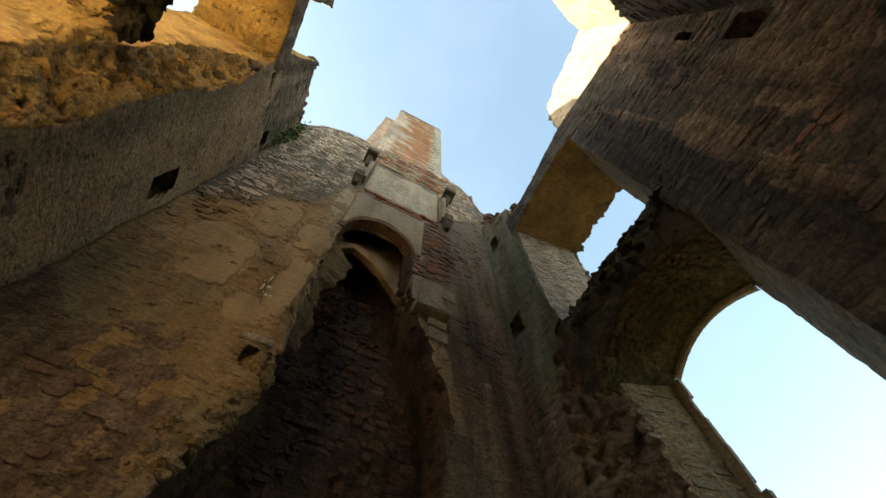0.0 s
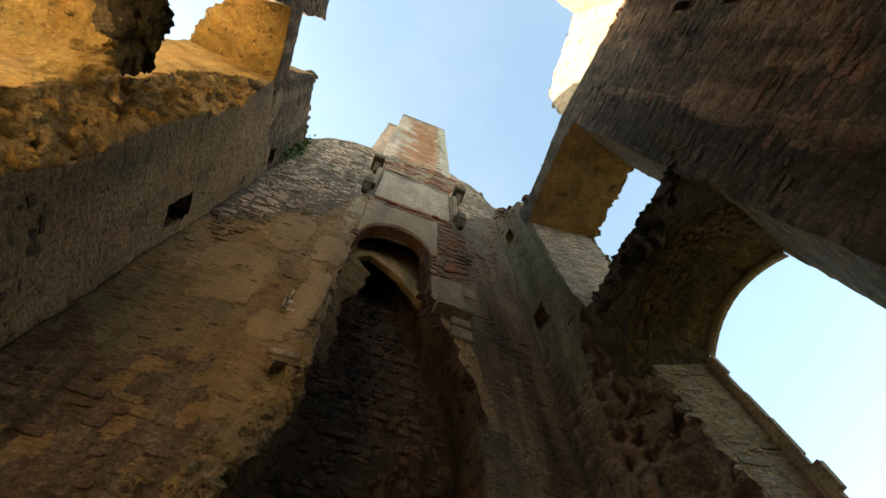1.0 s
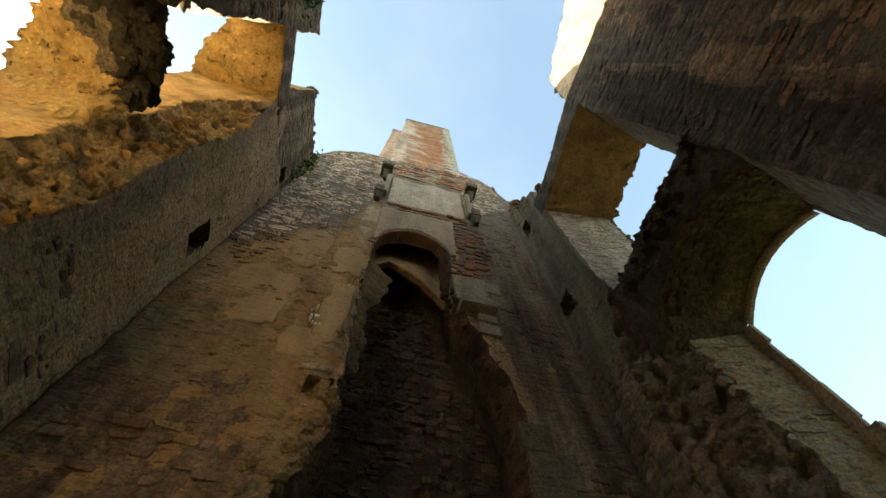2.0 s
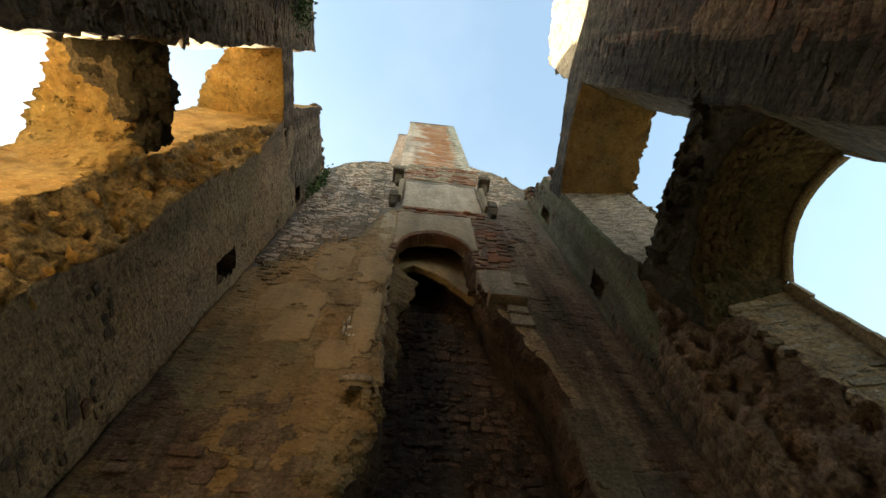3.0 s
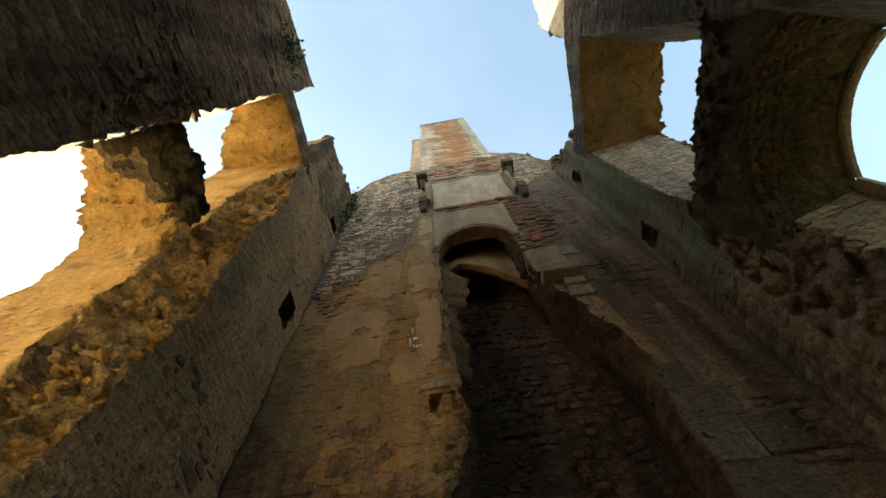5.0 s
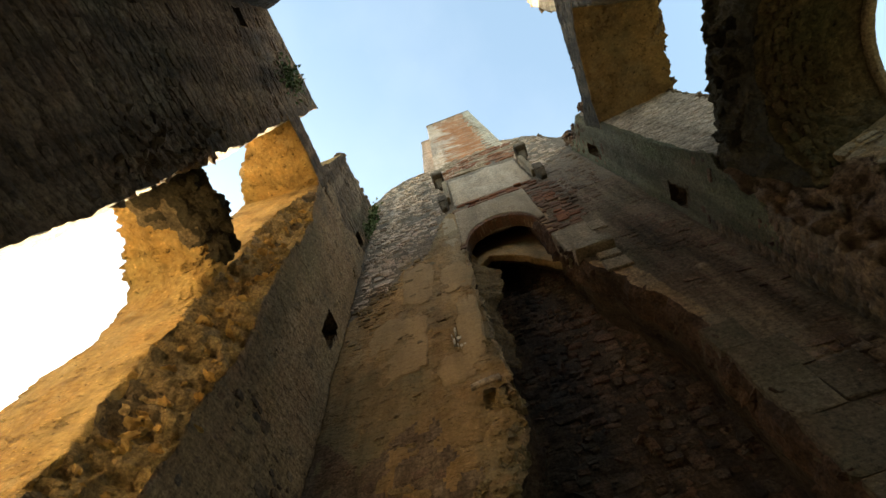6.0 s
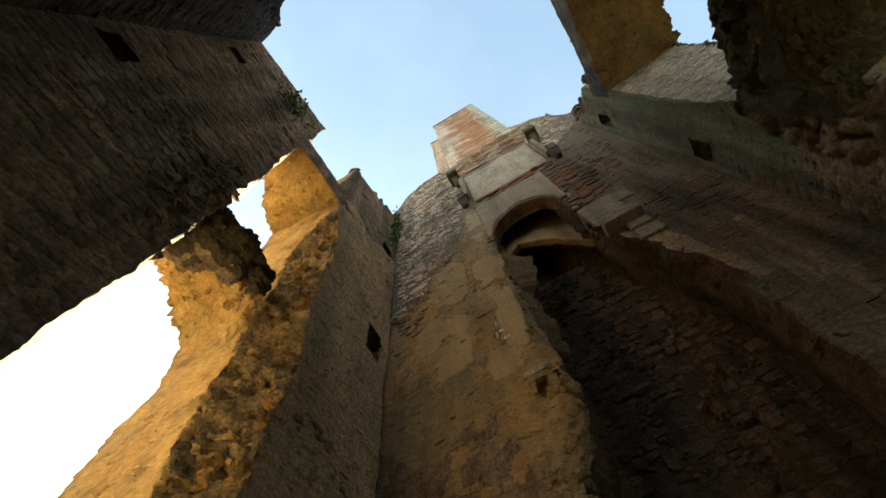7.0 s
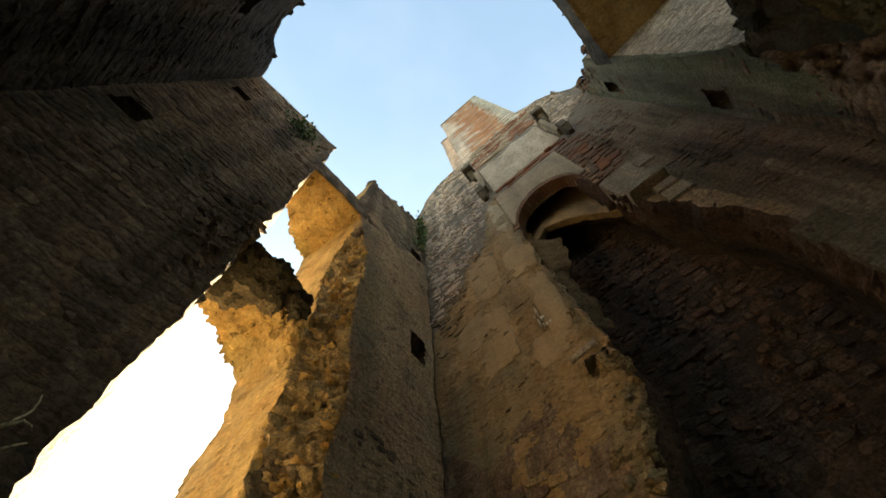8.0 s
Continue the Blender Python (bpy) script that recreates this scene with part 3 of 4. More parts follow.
def west_ok(a, z, w, h):
    if a > 0.9 and 4.5 < z < 8.6 and noise.noise(Vector((a * 2.2, z * 1.6, 1.0))) < (0.7 if z < 7.9 else 0.15):
        return False
    if a < 0:
        return a + w < -0.04 and a - w > south_y(XL) and z + h < lerp(W_TOP_NEAR, a) - 0.02 and clear(W_HOLES, a, z, w, h)
    if 8.53 < z - h and z + h < 9.0 and a < 0.8:
        return True
    return a - w > lerp(W_EDGE, z) + 0.03 and a + w < YN and z + h < lerp(W_TOP_FAR, a - w) - 0.02 and clear(W_HOLES, a, z, w, h)


mw.course_face((XL, 0, 0), (0, 1, 0), (1, 0, 0), -1.7, 2.5, 2.7, 11.7, west_ok, single=lambda a, z: a < -0.1 and 3.8 < z < 5.6, proud=(-0.02, 0.014), mat=lambda a, z: 3 if a > 0.9 and 4.5 < z < 8.4 else 0)
for i in range(170):
    z = mw.rng.uniform(2.7, 8.1)
    t = mw.rng.random()
    mw.lump((XL - 0.27 * t - 0.02, lerp(W_EDGE, z) * (1 - t) + 0.96 * t + mw.rng.uniform(0.03, 0.10), z), mw.rng.uniform(0.03, 0.08), mw.rng.choice((1, 4, 4)), flat=i % 2 > 0)
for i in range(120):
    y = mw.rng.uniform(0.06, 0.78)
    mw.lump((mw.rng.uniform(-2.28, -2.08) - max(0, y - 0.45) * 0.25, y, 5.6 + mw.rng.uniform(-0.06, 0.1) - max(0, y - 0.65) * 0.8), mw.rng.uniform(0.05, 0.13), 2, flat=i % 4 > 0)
for i in range(60):
    y = mw.rng.uniform(0.0, 0.9)
    mw.lump((lerp(W_LINTEL_OUT, y) + mw.rng.uniform(0.0, 0.07), y, mw.rng.uniform(8.53, 8.9)), mw.rng.uniform(0.05, 0.12), 1, flat=True)
for i in range(150):
    y, z = -0.03 - abs(mw.rng.gauss(0, 0.2)), mw.rng.gauss(5.3, 0.5)
    mw.lump((XL - 0.035, y, z), mw.rng.uniform(0.05, 0.13))
for table, y0, y1 in ((W_TOP_NEAR, -1.7, 0.0), (W_TOP_FAR, 1.0, 2.5)):
    for i in range(60):
        y = mw.rng.uniform(y0, y1)
        mw.lump((XL - mw.rng.uniform(0.03, 0.5), y, lerp(table, y) - 0.03), mw.rng.uniform(0.06, 0.14))
mw.lump((XL - 0.1, 1.0, 10.93), 0.22)
mw.build(wall_west, [mat_stone_grey_joined, mat_core_stone, mat_crust_shade, mat_ochre_stone, mat_splay], mat_stone_grey, "grey-brown rubble stones set in lime mortar")

# ---- east wall: flat-headed upper window, arched lower window ----
E_TOP_NEAR = [(-3, 9.3), (-1.87, 9.4), (-0.7, 9.58), (0.1, 9.82)]
E_TOP_FAR = [(1.3, 9.5), (1.5, 9.75), (1.6, 10.1), (1.78, 10.1), (1.95, 10.55), (2.07, 10.75), (2.33, 11.45), (2.6, 11.8), (3.7, 12.0)]
E_EDGE = [(2.8, 1.98), (3.76, 1.99), (4.22, 2.02), (4.82, 1.96), (5.3, 1.92), (5.6, 1.84), (5.9, 1.70), (6.1, 1.62), (6.4, 1.66), (6.9, 1.69), (12, 1.69)]
E_HOLES = [(2.24, 9.5, 0.2, 0.5), (2.28, 6.75, 0.26, 0.4), (-1.72, 6.3, 0.26, 0.5), (-1.66, 7.4, 0.1, 0.3)]
east = Shell()


def damp_or_dim(y, z):
    """The dark run of damp beside the window, where water has come down the wall; south of it, patches with dimness put
    into their colour.
    """
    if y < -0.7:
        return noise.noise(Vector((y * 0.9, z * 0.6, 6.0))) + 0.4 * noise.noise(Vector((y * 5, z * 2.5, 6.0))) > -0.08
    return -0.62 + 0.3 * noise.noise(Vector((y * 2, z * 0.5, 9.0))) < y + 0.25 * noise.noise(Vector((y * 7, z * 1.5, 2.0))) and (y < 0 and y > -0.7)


def east_near(s):
    def z(y):
        return s if s < 8 else 8 + (s - 8) / 2 * (lerp(E_TOP_NEAR, y) - 8)
    e = -0.05 + ragged(s, 0.02, 21.0)
    o = 0.21 + ragged(s, 0.015, 22.0)
    return [(XR, e, z(0)), (XR, -2.9, z(-2.9)), (3.6, -2.9, z(-2.9)), (3.6, o - 0.14, z(0)), (3.40, o - 0.005, z(0))]


def east_far(s):
    def z(y):
        return s if s < 8.9 else 8.9 + (s - 8.9) / 2 * (lerp(E_TOP_FAR, y) - 8.9)
    e = lerp(E_EDGE, s) + ragged(s, 0.05 if s < 6.2 else 0.012, 23.0)
    torn = max(0.0, min(1.0, (6.1 - s) / 0.5))
    b = 0.05 + torn * (lerp([(3.3, 0.6), (4.0, 0.46), (4.7, 0.36)], s) + ragged(s, 0.16, 24.0))
    oy = 1.53 if s > 6.1 else 1.42
    jy = lambda x: 1.69 + (oy - 1.69) * (x - XR) / 1.02
    ox = 3.45 + ragged(s, 0.07, 25.0, 4.0) if s > 5.7 else 3.40
    return [(XR, 3.7, z(3.7)), (XR, e, z(e)), (XR + b * 0.45, (jy(XR + b) + e) / 2 + torn * (0.04 + ragged(s, 0.08, 26.0, 5.0)), z(e)), (XR + b, jy(XR + b), z(jy(XR))), (ox, jy(ox), z(jy(ox))), (3.6, 1.6, z(1.6)), (3.6, 3.7, z(3.7))]


loft(east, east_near, LOW + steps(2.6, 8, 0.07) + steps(8.07, 10, 0.07), (42, 3, 4, 3, 16), mat=lambda c, e: 4 if e == 4 else (7 if e == 0 and damp_or_dim(c.y, c.z) else 0), holes=[in_hole(E_HOLES, "x", XR)])
loft(east, east_far, LOW + steps(2.6, 8.9, 0.06) + steps(8.96, 10.9, 0.06), (34, 14, 14, 16, 3, 3, 3), mat=lambda c, e: (10 if c.y < 2.35 and c.z > 5.2 + 0.8 * noise.noise(c * 1.7) else 0, 9, 9, 8, 0, 0, 0)[e] if c.z < 6.1 else (10, 10, 10, 6, 0, 0, 0)[e],
     rough=lambda p, e: 2.2 if e in (1, 2) and p.z < 6.0 else 1.0, holes=[in_hole(E_HOLES, "x", XR)],
     shape=lambda p, e: hollows(p, Vector((0.5, 0.85, 0.15)), 0.17, 0.12, 1.0, -0.2) if e in (1, 2) and p.z < 5.95 else Vector())


def east_lintel(y):
    ox = 3.5 + ragged(y, 0.07, 27.0, 6.0)
    top = lerp([(-0.1, 9.78), (0.65, 9.62), (1.4, 9.5), (1.8, 9.6)], y) + ragged(y, 0.03, 28.0)
    head = 8.90 + 0.2 * max(0.0, 1 - ((y - 0.6) / 1.05) ** 2)
    return [(XR - 0.004, y, top), (XR - 0.004, y, head), (ox, y, 8.72), (ox, y, 9.2), (3.0, y, top)]


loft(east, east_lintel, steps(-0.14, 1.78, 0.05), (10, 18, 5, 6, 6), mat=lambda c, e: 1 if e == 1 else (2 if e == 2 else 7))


def east_arch(y):
    u = (y - 0.77) / 0.6
    zi = 5.45 - 0.22 * u * u
    top = 5.96 + ragged(y, 0.10, 29.0, 5.0)
    inner = 2.44 + ragged(y, 0.04, 30.0, 5.0)
    under = 2.56 + ragged(y, 0.05, 31.0, 5.0)
    return [(inner, y, top), (inner + 0.03, y, top - 0.2), (under, y, zi + 0.06), (3.40, y, zi), (3.40, y, zi + 0.35), (2.8, y, top + 0.1)]


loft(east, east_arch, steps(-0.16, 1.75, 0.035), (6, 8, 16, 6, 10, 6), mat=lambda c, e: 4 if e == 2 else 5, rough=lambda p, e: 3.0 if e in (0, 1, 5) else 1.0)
loft(east, lambda y: [(2.43, y, 0.7), (2.43, y, -0.2), (3.5, y, -0.2), (3.38, y, 0.85)], steps(-0.2, 2.0, 0.1), (4, 3, 4, 6), mat=lambda c, e: 2)
for hole in E_HOLES:
    pocket(east, (XR, hole[0], hole[1]), (0, 1, 0), (-1, 0, 0), hole[2] + 0.08, hole[3] + 0.08, 0.4)
# upper wall set back behind the wall head
E_PARAPET = [(-3.2, 13.9), (-2.17, 13.7), (-1.81, 13.35), (-1.04, 13.25), (-0.37, 12.65), (-0.14, 11.7), (-0.02, 10.6)]


def parapet(y):
    top = lerp(E_PARAPET, y) + ragged(y, 0.2, 33.0, 6.0)
    return [(2.75, y, 9.2), (3.55, y, 9.2), (3.55, y, top - 0.1), (2.75, y, top)]


loft(east, parapet, steps(-3.0, -0.02, 0.06), (3, 4, 4, 60), mat=lambda c, e: 11)
wall_east = structure("wall_east", east.mesh("wall_east", [mat_mortar, mat_plaster, mat_vault, mat_splay, mat_vault, mat_crust_shade, mat_pale_mortar, mat_dark_mortar, mat_roughcast, mat_torn, mat_damp_face, mat_parapet]), "dark rubble stone wall with flat-headed window over arched window", "wall")
me_ = Masonry(12)


def east_ok(a, z, w, h):
    if a < 0:
        return a + w < -0.07 and a - w > south_y(XR) and z + h < lerp(E_TOP_NEAR, a) - 0.02 and clear(E_HOLES, a, z, w, h)
    if 9.13 < z - h and z + h < 9.5 and a < 1.7:
        return True
    if 5.4 < z < 9.0 and noise.noise(Vector((a * 2.4, z * 1.4, 15.0))) < 0.35:
        return False
    return a - w > lerp(E_EDGE, z) + 0.03 and a + w < YN and z + h < lerp(E_TOP_FAR, a - w) - 0.02 and clear(E_HOLES, a, z, w, h)


me_.course_face((XR, 0, 0), (0, 1, 0), (-1, 0, 0), -2.0, 2.5, 2.7, 11.7, east_ok, single=lambda a, z: a < -0.72 and 3.6 < z < 6.4, proud=(-0.018, 0.015), mat=lambda a, z: 4 if damp_or_dim(a, z) or 0 < a < 1.7 and z > 9 else 0)
jamb_n = Vector((-0.27 / 1.02, -1, 0)).normalized()
me_.course_face((XR, 1.69, 0), (1.02, -0.27, 0), jamb_n, 0.36, 1.05, 2.7, 5.2, lambda a, z, w, h: a - w > lerp([(3.3, 0.62), (4.0, 0.48), (4.7, 0.36)], z) and a + w < 1.06, proud=(0.0, 0.016), heights=(0.06, 0.14), widths=(1.3, 3.2), miss=0.02, mat=8)
for i in range(11):
    # stones of the arched soffit, strip by strip round the curve
    y0 = -0.02 + 0.15 * i
    rise = -0.44 * (y0 + 0.075 - 0.77) / 0.36
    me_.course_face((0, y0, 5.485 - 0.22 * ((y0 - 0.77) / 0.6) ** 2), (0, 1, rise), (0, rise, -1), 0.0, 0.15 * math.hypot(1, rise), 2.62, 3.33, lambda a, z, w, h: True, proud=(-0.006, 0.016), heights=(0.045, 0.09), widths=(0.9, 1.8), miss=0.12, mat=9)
jamb_u = Vector((-0.16 / 1.02, -1, 0)).normalized()
me_.course_face((XR, 1.69, 0), (1.02, -0.16, 0), jamb_u, 0.04, 1.0, 6.1, 8.8, lambda a, z, w, h: a - w > 0.02 and a + w < 1.02, proud=(-0.004, 0.012), heights=(0.05, 0.09), miss=0.01, mat=3)
for i in range(70):
    z = me_.rng.uniform(2.7, 6.0)
    t = me_.rng.random()
    me_.lump((XR + 0.36 * t + 0.02, lerp(E_EDGE, z) * (1 - t) + 1.6 * t + me_.rng.uniform(0.06, 0.14), z), me_.rng.uniform(0.035, 0.09), 6)
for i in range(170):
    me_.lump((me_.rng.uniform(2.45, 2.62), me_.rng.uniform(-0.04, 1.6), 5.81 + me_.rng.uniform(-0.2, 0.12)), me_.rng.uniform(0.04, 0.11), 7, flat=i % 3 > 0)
for i in range(60):
    y = me_.rng.uniform(0.1, 1.55)
    me_.lump((3.48 + me_.rng.uniform(-0.03, 0.04), y, me_.rng.uniform(8.74, 9.05)), me_.rng.uniform(0.05, 0.12), 1, flat=True)
for i in range(50):
    z = me_.rng.uniform(6.0, 8.8)
    me_.lump((3.44 + me_.rng.uniform(-0.03, 0.04), 1.56, z), me_.rng.uniform(0.05, 0.12), 2)
for table, y0, y1 in ((E_TOP_NEAR, -1.9, 0.0), (E_TOP_FAR, 1.35, 2.5), ([(0, 9.75), (1.4, 9.5)], 0.0, 1.4)):
    for i in range(50):
        y = me_.rng.uniform(y0, y1)
        me_.lump((XR + me_.rng.uniform(0.03, 0.4), y, lerp(table, y) - 0.02), me_.rng.uniform(0.06, 0.15))
for i in range(90):
    y = me_.rng.uniform(-2.6, -0.05)
    me_.lump((2.8 + me_.rng.uniform(0.0, 0.3), y, lerp(E_PARAPET, y) - 0.02), me_.rng.uniform(0.06, 0.2), 2)
me_.build(wall_east, [mat_stone_red_joined, mat_stone_red_joined, mat_stone_grey_joined, mat_pale_joined, mat_stone_dark_joined, mat_ochre_stone, mat_torn, mat_crust_shade, mat_jamb_stone, mat_soffit_stone], mat_stone_red, "red-brown rubble stones set in lime mortar")

# ---- south wall, behind the viewer ----
S_TOP = [(-2.1, 10.1), (-1.75, 9.9), (-1.48, 9.65), (-1.27, 9.05), (-0.9, 8.72), (-0.46, 8.85), (0.5, 8.6), (1.4, 8.5), (1.78, 8.75), (2.31, 9.28), (2.5, 9.4)]
S_HOLES = [(-0.9, 7.3, 0.26, 0.3)]
south = Shell()


def south_ring(x):
    y, top = south_y(x), lerp(S_TOP, x) + ragged(x, 0.05, 41.0, 4.0)
    return [(x, y, 0), (x, y, top), (x, -2.9, top - 0.1), (x, -2.9, 0)]


def south_hole(c):
    return abs(c.y - south_y(c.x)) < 0.09 and any(abs(c.x - h[0]) < h[2] / 2 and abs(c.z - h[1]) < h[3] / 2 for h in S_HOLES)


loft(south, south_ring, steps(-2.3, 2.7, 0.07), (110, 8, 5, 4), holes=[south_hole])


def south_parapet(x):
    top = lerp([(0.9, 11.2), (1.6, 12.4), (2.3, 13.4), (3.0, 13.8)], x) + ragged(x, 0.08, 43.0, 5.0)
    return [(x, -2.25, 8.2), (x, -2.25, top), (x, -2.85, top - 0.1), (x, -2.85, 8.2)]


loft(south, south_parapet, steps(0.9, 2.9, 0.07), (50, 4, 4, 3), mat=lambda c, e: 1)
for hole in S_HOLES:
    pocket(south, (hole[0], south_y(hole[0]), hole[1]), (1, 0, 0), (0, 1, 0), hole[2] + 0.08, hole[3] + 0.08, 0.4)
# The south wall's dim light is painted into its mortar and stones.
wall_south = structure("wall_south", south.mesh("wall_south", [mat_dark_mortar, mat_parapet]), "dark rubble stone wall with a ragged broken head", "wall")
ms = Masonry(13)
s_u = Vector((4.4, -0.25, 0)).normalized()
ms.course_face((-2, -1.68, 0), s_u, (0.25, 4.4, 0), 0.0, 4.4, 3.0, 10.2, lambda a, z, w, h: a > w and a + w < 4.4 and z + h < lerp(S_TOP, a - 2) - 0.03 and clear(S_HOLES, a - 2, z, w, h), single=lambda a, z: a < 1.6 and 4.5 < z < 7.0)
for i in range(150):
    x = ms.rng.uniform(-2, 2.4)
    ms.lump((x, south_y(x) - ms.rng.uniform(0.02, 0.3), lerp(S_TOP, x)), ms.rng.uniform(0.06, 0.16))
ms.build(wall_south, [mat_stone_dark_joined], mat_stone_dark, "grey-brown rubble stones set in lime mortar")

# ---- north wall with the tall hearth recess ----
N_TOP = [(-2.3, 12.0), (-2.0, 12.4), (-1.8, 12.95), (-1.36, 13.5), (-0.6, 13.65), (1.48, 14.1), (1.98, 13.6), (2.33, 13.0), (2.5, 12.2), (2.8, 12.0)]
N_LEFT = [(2.6, -0.62), (3.4, -0.45), (3.7, -0.36), (4.1, -0.2), (4.4, -0.15), (4.7, -0.14), (5.1, -0.13), (5.6, -0.17), (6.5, -0.22), (7.7, -0.21), (8.6, -0.2)]
N_LINING = [(4.6, 0.03), (5.3, 0.06), (5.45, 0.15), (5.8, 0.18), (6.3, 0.14), (6.6, 0.16), (6.9, 0.27), (7.15, 0.33), (7.5, 0.34), (7.75, 0.12), (8, 0.03)]
N_RIGHT = [(2.6, 1.42), (3.7, 1.40), (4.3, 1.42), (4.9, 1.44), (5.3, 1.36), (5.6, 1.25), (5.95, 1.2), (6.15, 1.05), (6.5, 0.98), (6.9, 0.93), (7.6, 0.88), (8.6, 0.87)]
north = Shell()


def plaster_line(x):
    """Height to which the old plaster still hangs on the wall, left of the hearth."""
    return lerp([(-2.0, 6.6), (-1.5, 7.2), (-1.25, 7.9), (-0.9, 8.0), (-0.65, 8.8), (-0.45, 9.5), (-0.2, 9.6)], x) + ragged(x, 0.5, 55.0, 1.6)


def bare_foot(x, z):
    """Low on the wall, towards the corner, the plaster is gone."""
    return x < -0.5 and z < 4.5 - 0.75 * (x + 1.2) + 1.1 * noise.noise(Vector((x * 1.6, z * 1.1, 12.0))) and noise.noise(Vector((x * 6.0, z * 4.0, 2.0))) > -0.22


def north_left(s):
    e = lerp(N_LEFT, s) + ragged(s, 0.06 if s < 5 else 0.02, 51.0, 4.0)
    k = lerp(N_LINING, s) + ragged(s, 0.05, 56.0, 5.0)
    return [(-2.3, YN + 0.07, s), (XL + 0.006, YN + 0.07, s), (XL + 0.016, YN, s), (e - 0.04, YN, s), (e, YN + 0.05, s), (e - 0.04, YN + 0.2, s), (e + k, YN + 0.34, s), (e - 0.08, 3.4, s), (-2.3, 3.4, s)]


def north_strip(z):
    """The east edge of the plaster strip beside the hearth."""
    return lerp([(4.6, 1.3), (4.75, 1.72), (5.1, 1.7), (5.85, 1.58), (6.2, 1.45), (6.3, 1.2)], z)


def north_right(s):
    e = lerp(N_RIGHT, s) + ragged(s, 0.05, 52.0, 4.0)
    return [(e + 0.06, YN, s), (2.7, YN, s), (2.7, 3.4, s), (e + 0.15, 3.4, s), (e - 0.02, YN + 0.3, s), (e, YN + 0.08, s)]


NZ = LOW + steps(2.6, 8.66, 0.055)
N_HOLES = [(-0.30, 4.66, 0.22, 0.22)]
loft(north, north_left, NZ, (1, 1, 34, 3, 4, 8, 8, 3, 3), holes=[in_hole(N_HOLES, "y", YN)], mat=lambda c, e: (0, 0, (0 if bare_foot(c.x, c.z) else 1) if c.z < plaster_line(c.x) else 6, 8, 7, 7 if c.z < 5.3 else 9, 3, 3, 0)[e], rough=lambda p, e: 2.6 if e == 3 or e == 4 or (e == 5 and p.z < 7.0) or (e == 2 and p.x > -0.5 and p.z < 4.9) else 1.35)
loft(north, north_right, NZ, (22, 3, 3, 8, 6, 3), mat=lambda c, e: (8 if c.x < north_strip(c.z) - 0.12 and c.z > 4.85 else 0, 0, 0, 3, 7, 7)[e], rough=lambda p, e: 2.6 if e in (4, 5) else 1.0)


def north_arch(x):
    u = (x - 0.36) / 0.57
    return 7.75 + 0.82 * math.sqrt(max(0.0, 1 - u * u))


def north_upper(x):
    top = lerp(N_TOP, x) + ragged(x, 0.04, 53.0, 4.0)
    flue = 10.2 if -0.24 < x < 0.94 else 8.601
    return [(x, YN, 8.6), (x, YN, top), (x, 3.7, top), (x, 3.7, 8.6), (x, 3.3, 8.6), (x, 3.3, flue), (x, YN + 0.24, flue), (x, YN + 0.24, 8.6)]


loft(north, north_upper, steps(-2.3, 2.7, 0.06), (70, 5, 8, 2, 4, 2, 4, 2), mat=lambda c, e: 3 if e > 3 else (1 if c.z < plaster_line(c.x) and c.x < 0.2 else 6))


def north_tympanum(x):
    return [(x, YN + 0.003, max(7.7, north_arch(x))), (x, YN + 0.003, 8.75), (x, YN + 0.2, 8.75), (x, YN + 0.2, max(7.7, north_arch(x)))]


loft(north, north_tympanum, steps(-0.26, 0.95, 0.04), (8, 2, 2, 8), mat=lambda c, e: 4)
for hole in N_HOLES:
    pocket(north, (hole[0], YN, hole[1]), (1, 0, 0), (0, -1, 0), hole[2] + 0.1, hole[3] + 0.1, 0.05, 2)
# flue back and its throat
loft(north, lambda x: [(x, 3.36, 0), (x, 3.36, 9), (x, 3.75, 9), (x, 3.75, 0)], steps(-2.3, 2.7, 0.08), (90, 2, 4, 2), mat=lambda c, e: 3, rough=lambda p, e: 2.0)


def throat(x):
    z = lerp([(-0.3, 7.5), (-0.12, 7.72), (0.06, 7.95), (0.3, 7.82), (0.55, 7.6), (0.8, 7.2), (1.0, 6.9)], x)
    return [(x, YN + 0.29, z), (x, YN + 0.72, 9.6), (x, 3.4, 9.6), (x, YN + 0.66, z + 0.42), (x, YN + 0.42, z + 0.03)]


loft(north, throat, steps(-0.3, 0.92, 0.04), (14, 4, 6, 8, 5), mat=lambda c, e: 5 if e in (0, 4) else 3)
wall_north = structure("wall_north", north.mesh("wall_north", [mat_brown_mortar, mat_plaster, mat_core, mat_soot, mat_dressed, mat_plaster, mat_joint, mat_burnt, mat_roughcast, mat_pier_shade]), "tall stone wall with ochre plaster and a gutted hearth recess", "wall")
mn = Masonry(14)


def north_ok(a, z, w, h):
    if a - w < XL or a + w > XR or z + h > lerp(N_TOP, a) - 0.03:
        return False
    if a < 0.4 and z < plaster_line(a) and not bare_foot(a, z) and not (a + w < -0.5 and noise.noise(Vector((a * 3.5, z * 2.6, 3.0))) > 0.3 - 0.5 * math.exp((z - plaster_line(a)) * 1.3)):
        return False
    if z < 8.7 and lerp(N_LEFT, z) - 0.05 < a + w and a - w < lerp(N_RIGHT, z) + 0.03:
        return False
    if 7.6 < z + h and z - h < 12.05 and -0.34 < a + w and a - w < 1.32:
        return False
    if 0.9 < a - w < north_strip(z) or (2.7 < z < 4.75 and 1.2 < a - w < 1.75):
        return False
    if 7.35 < z < 9.6 and 0.9 < a - w < 1.45:
        return False
    return not (6.0 < z < 7.5 and 0.8 < a - w < 1.5)


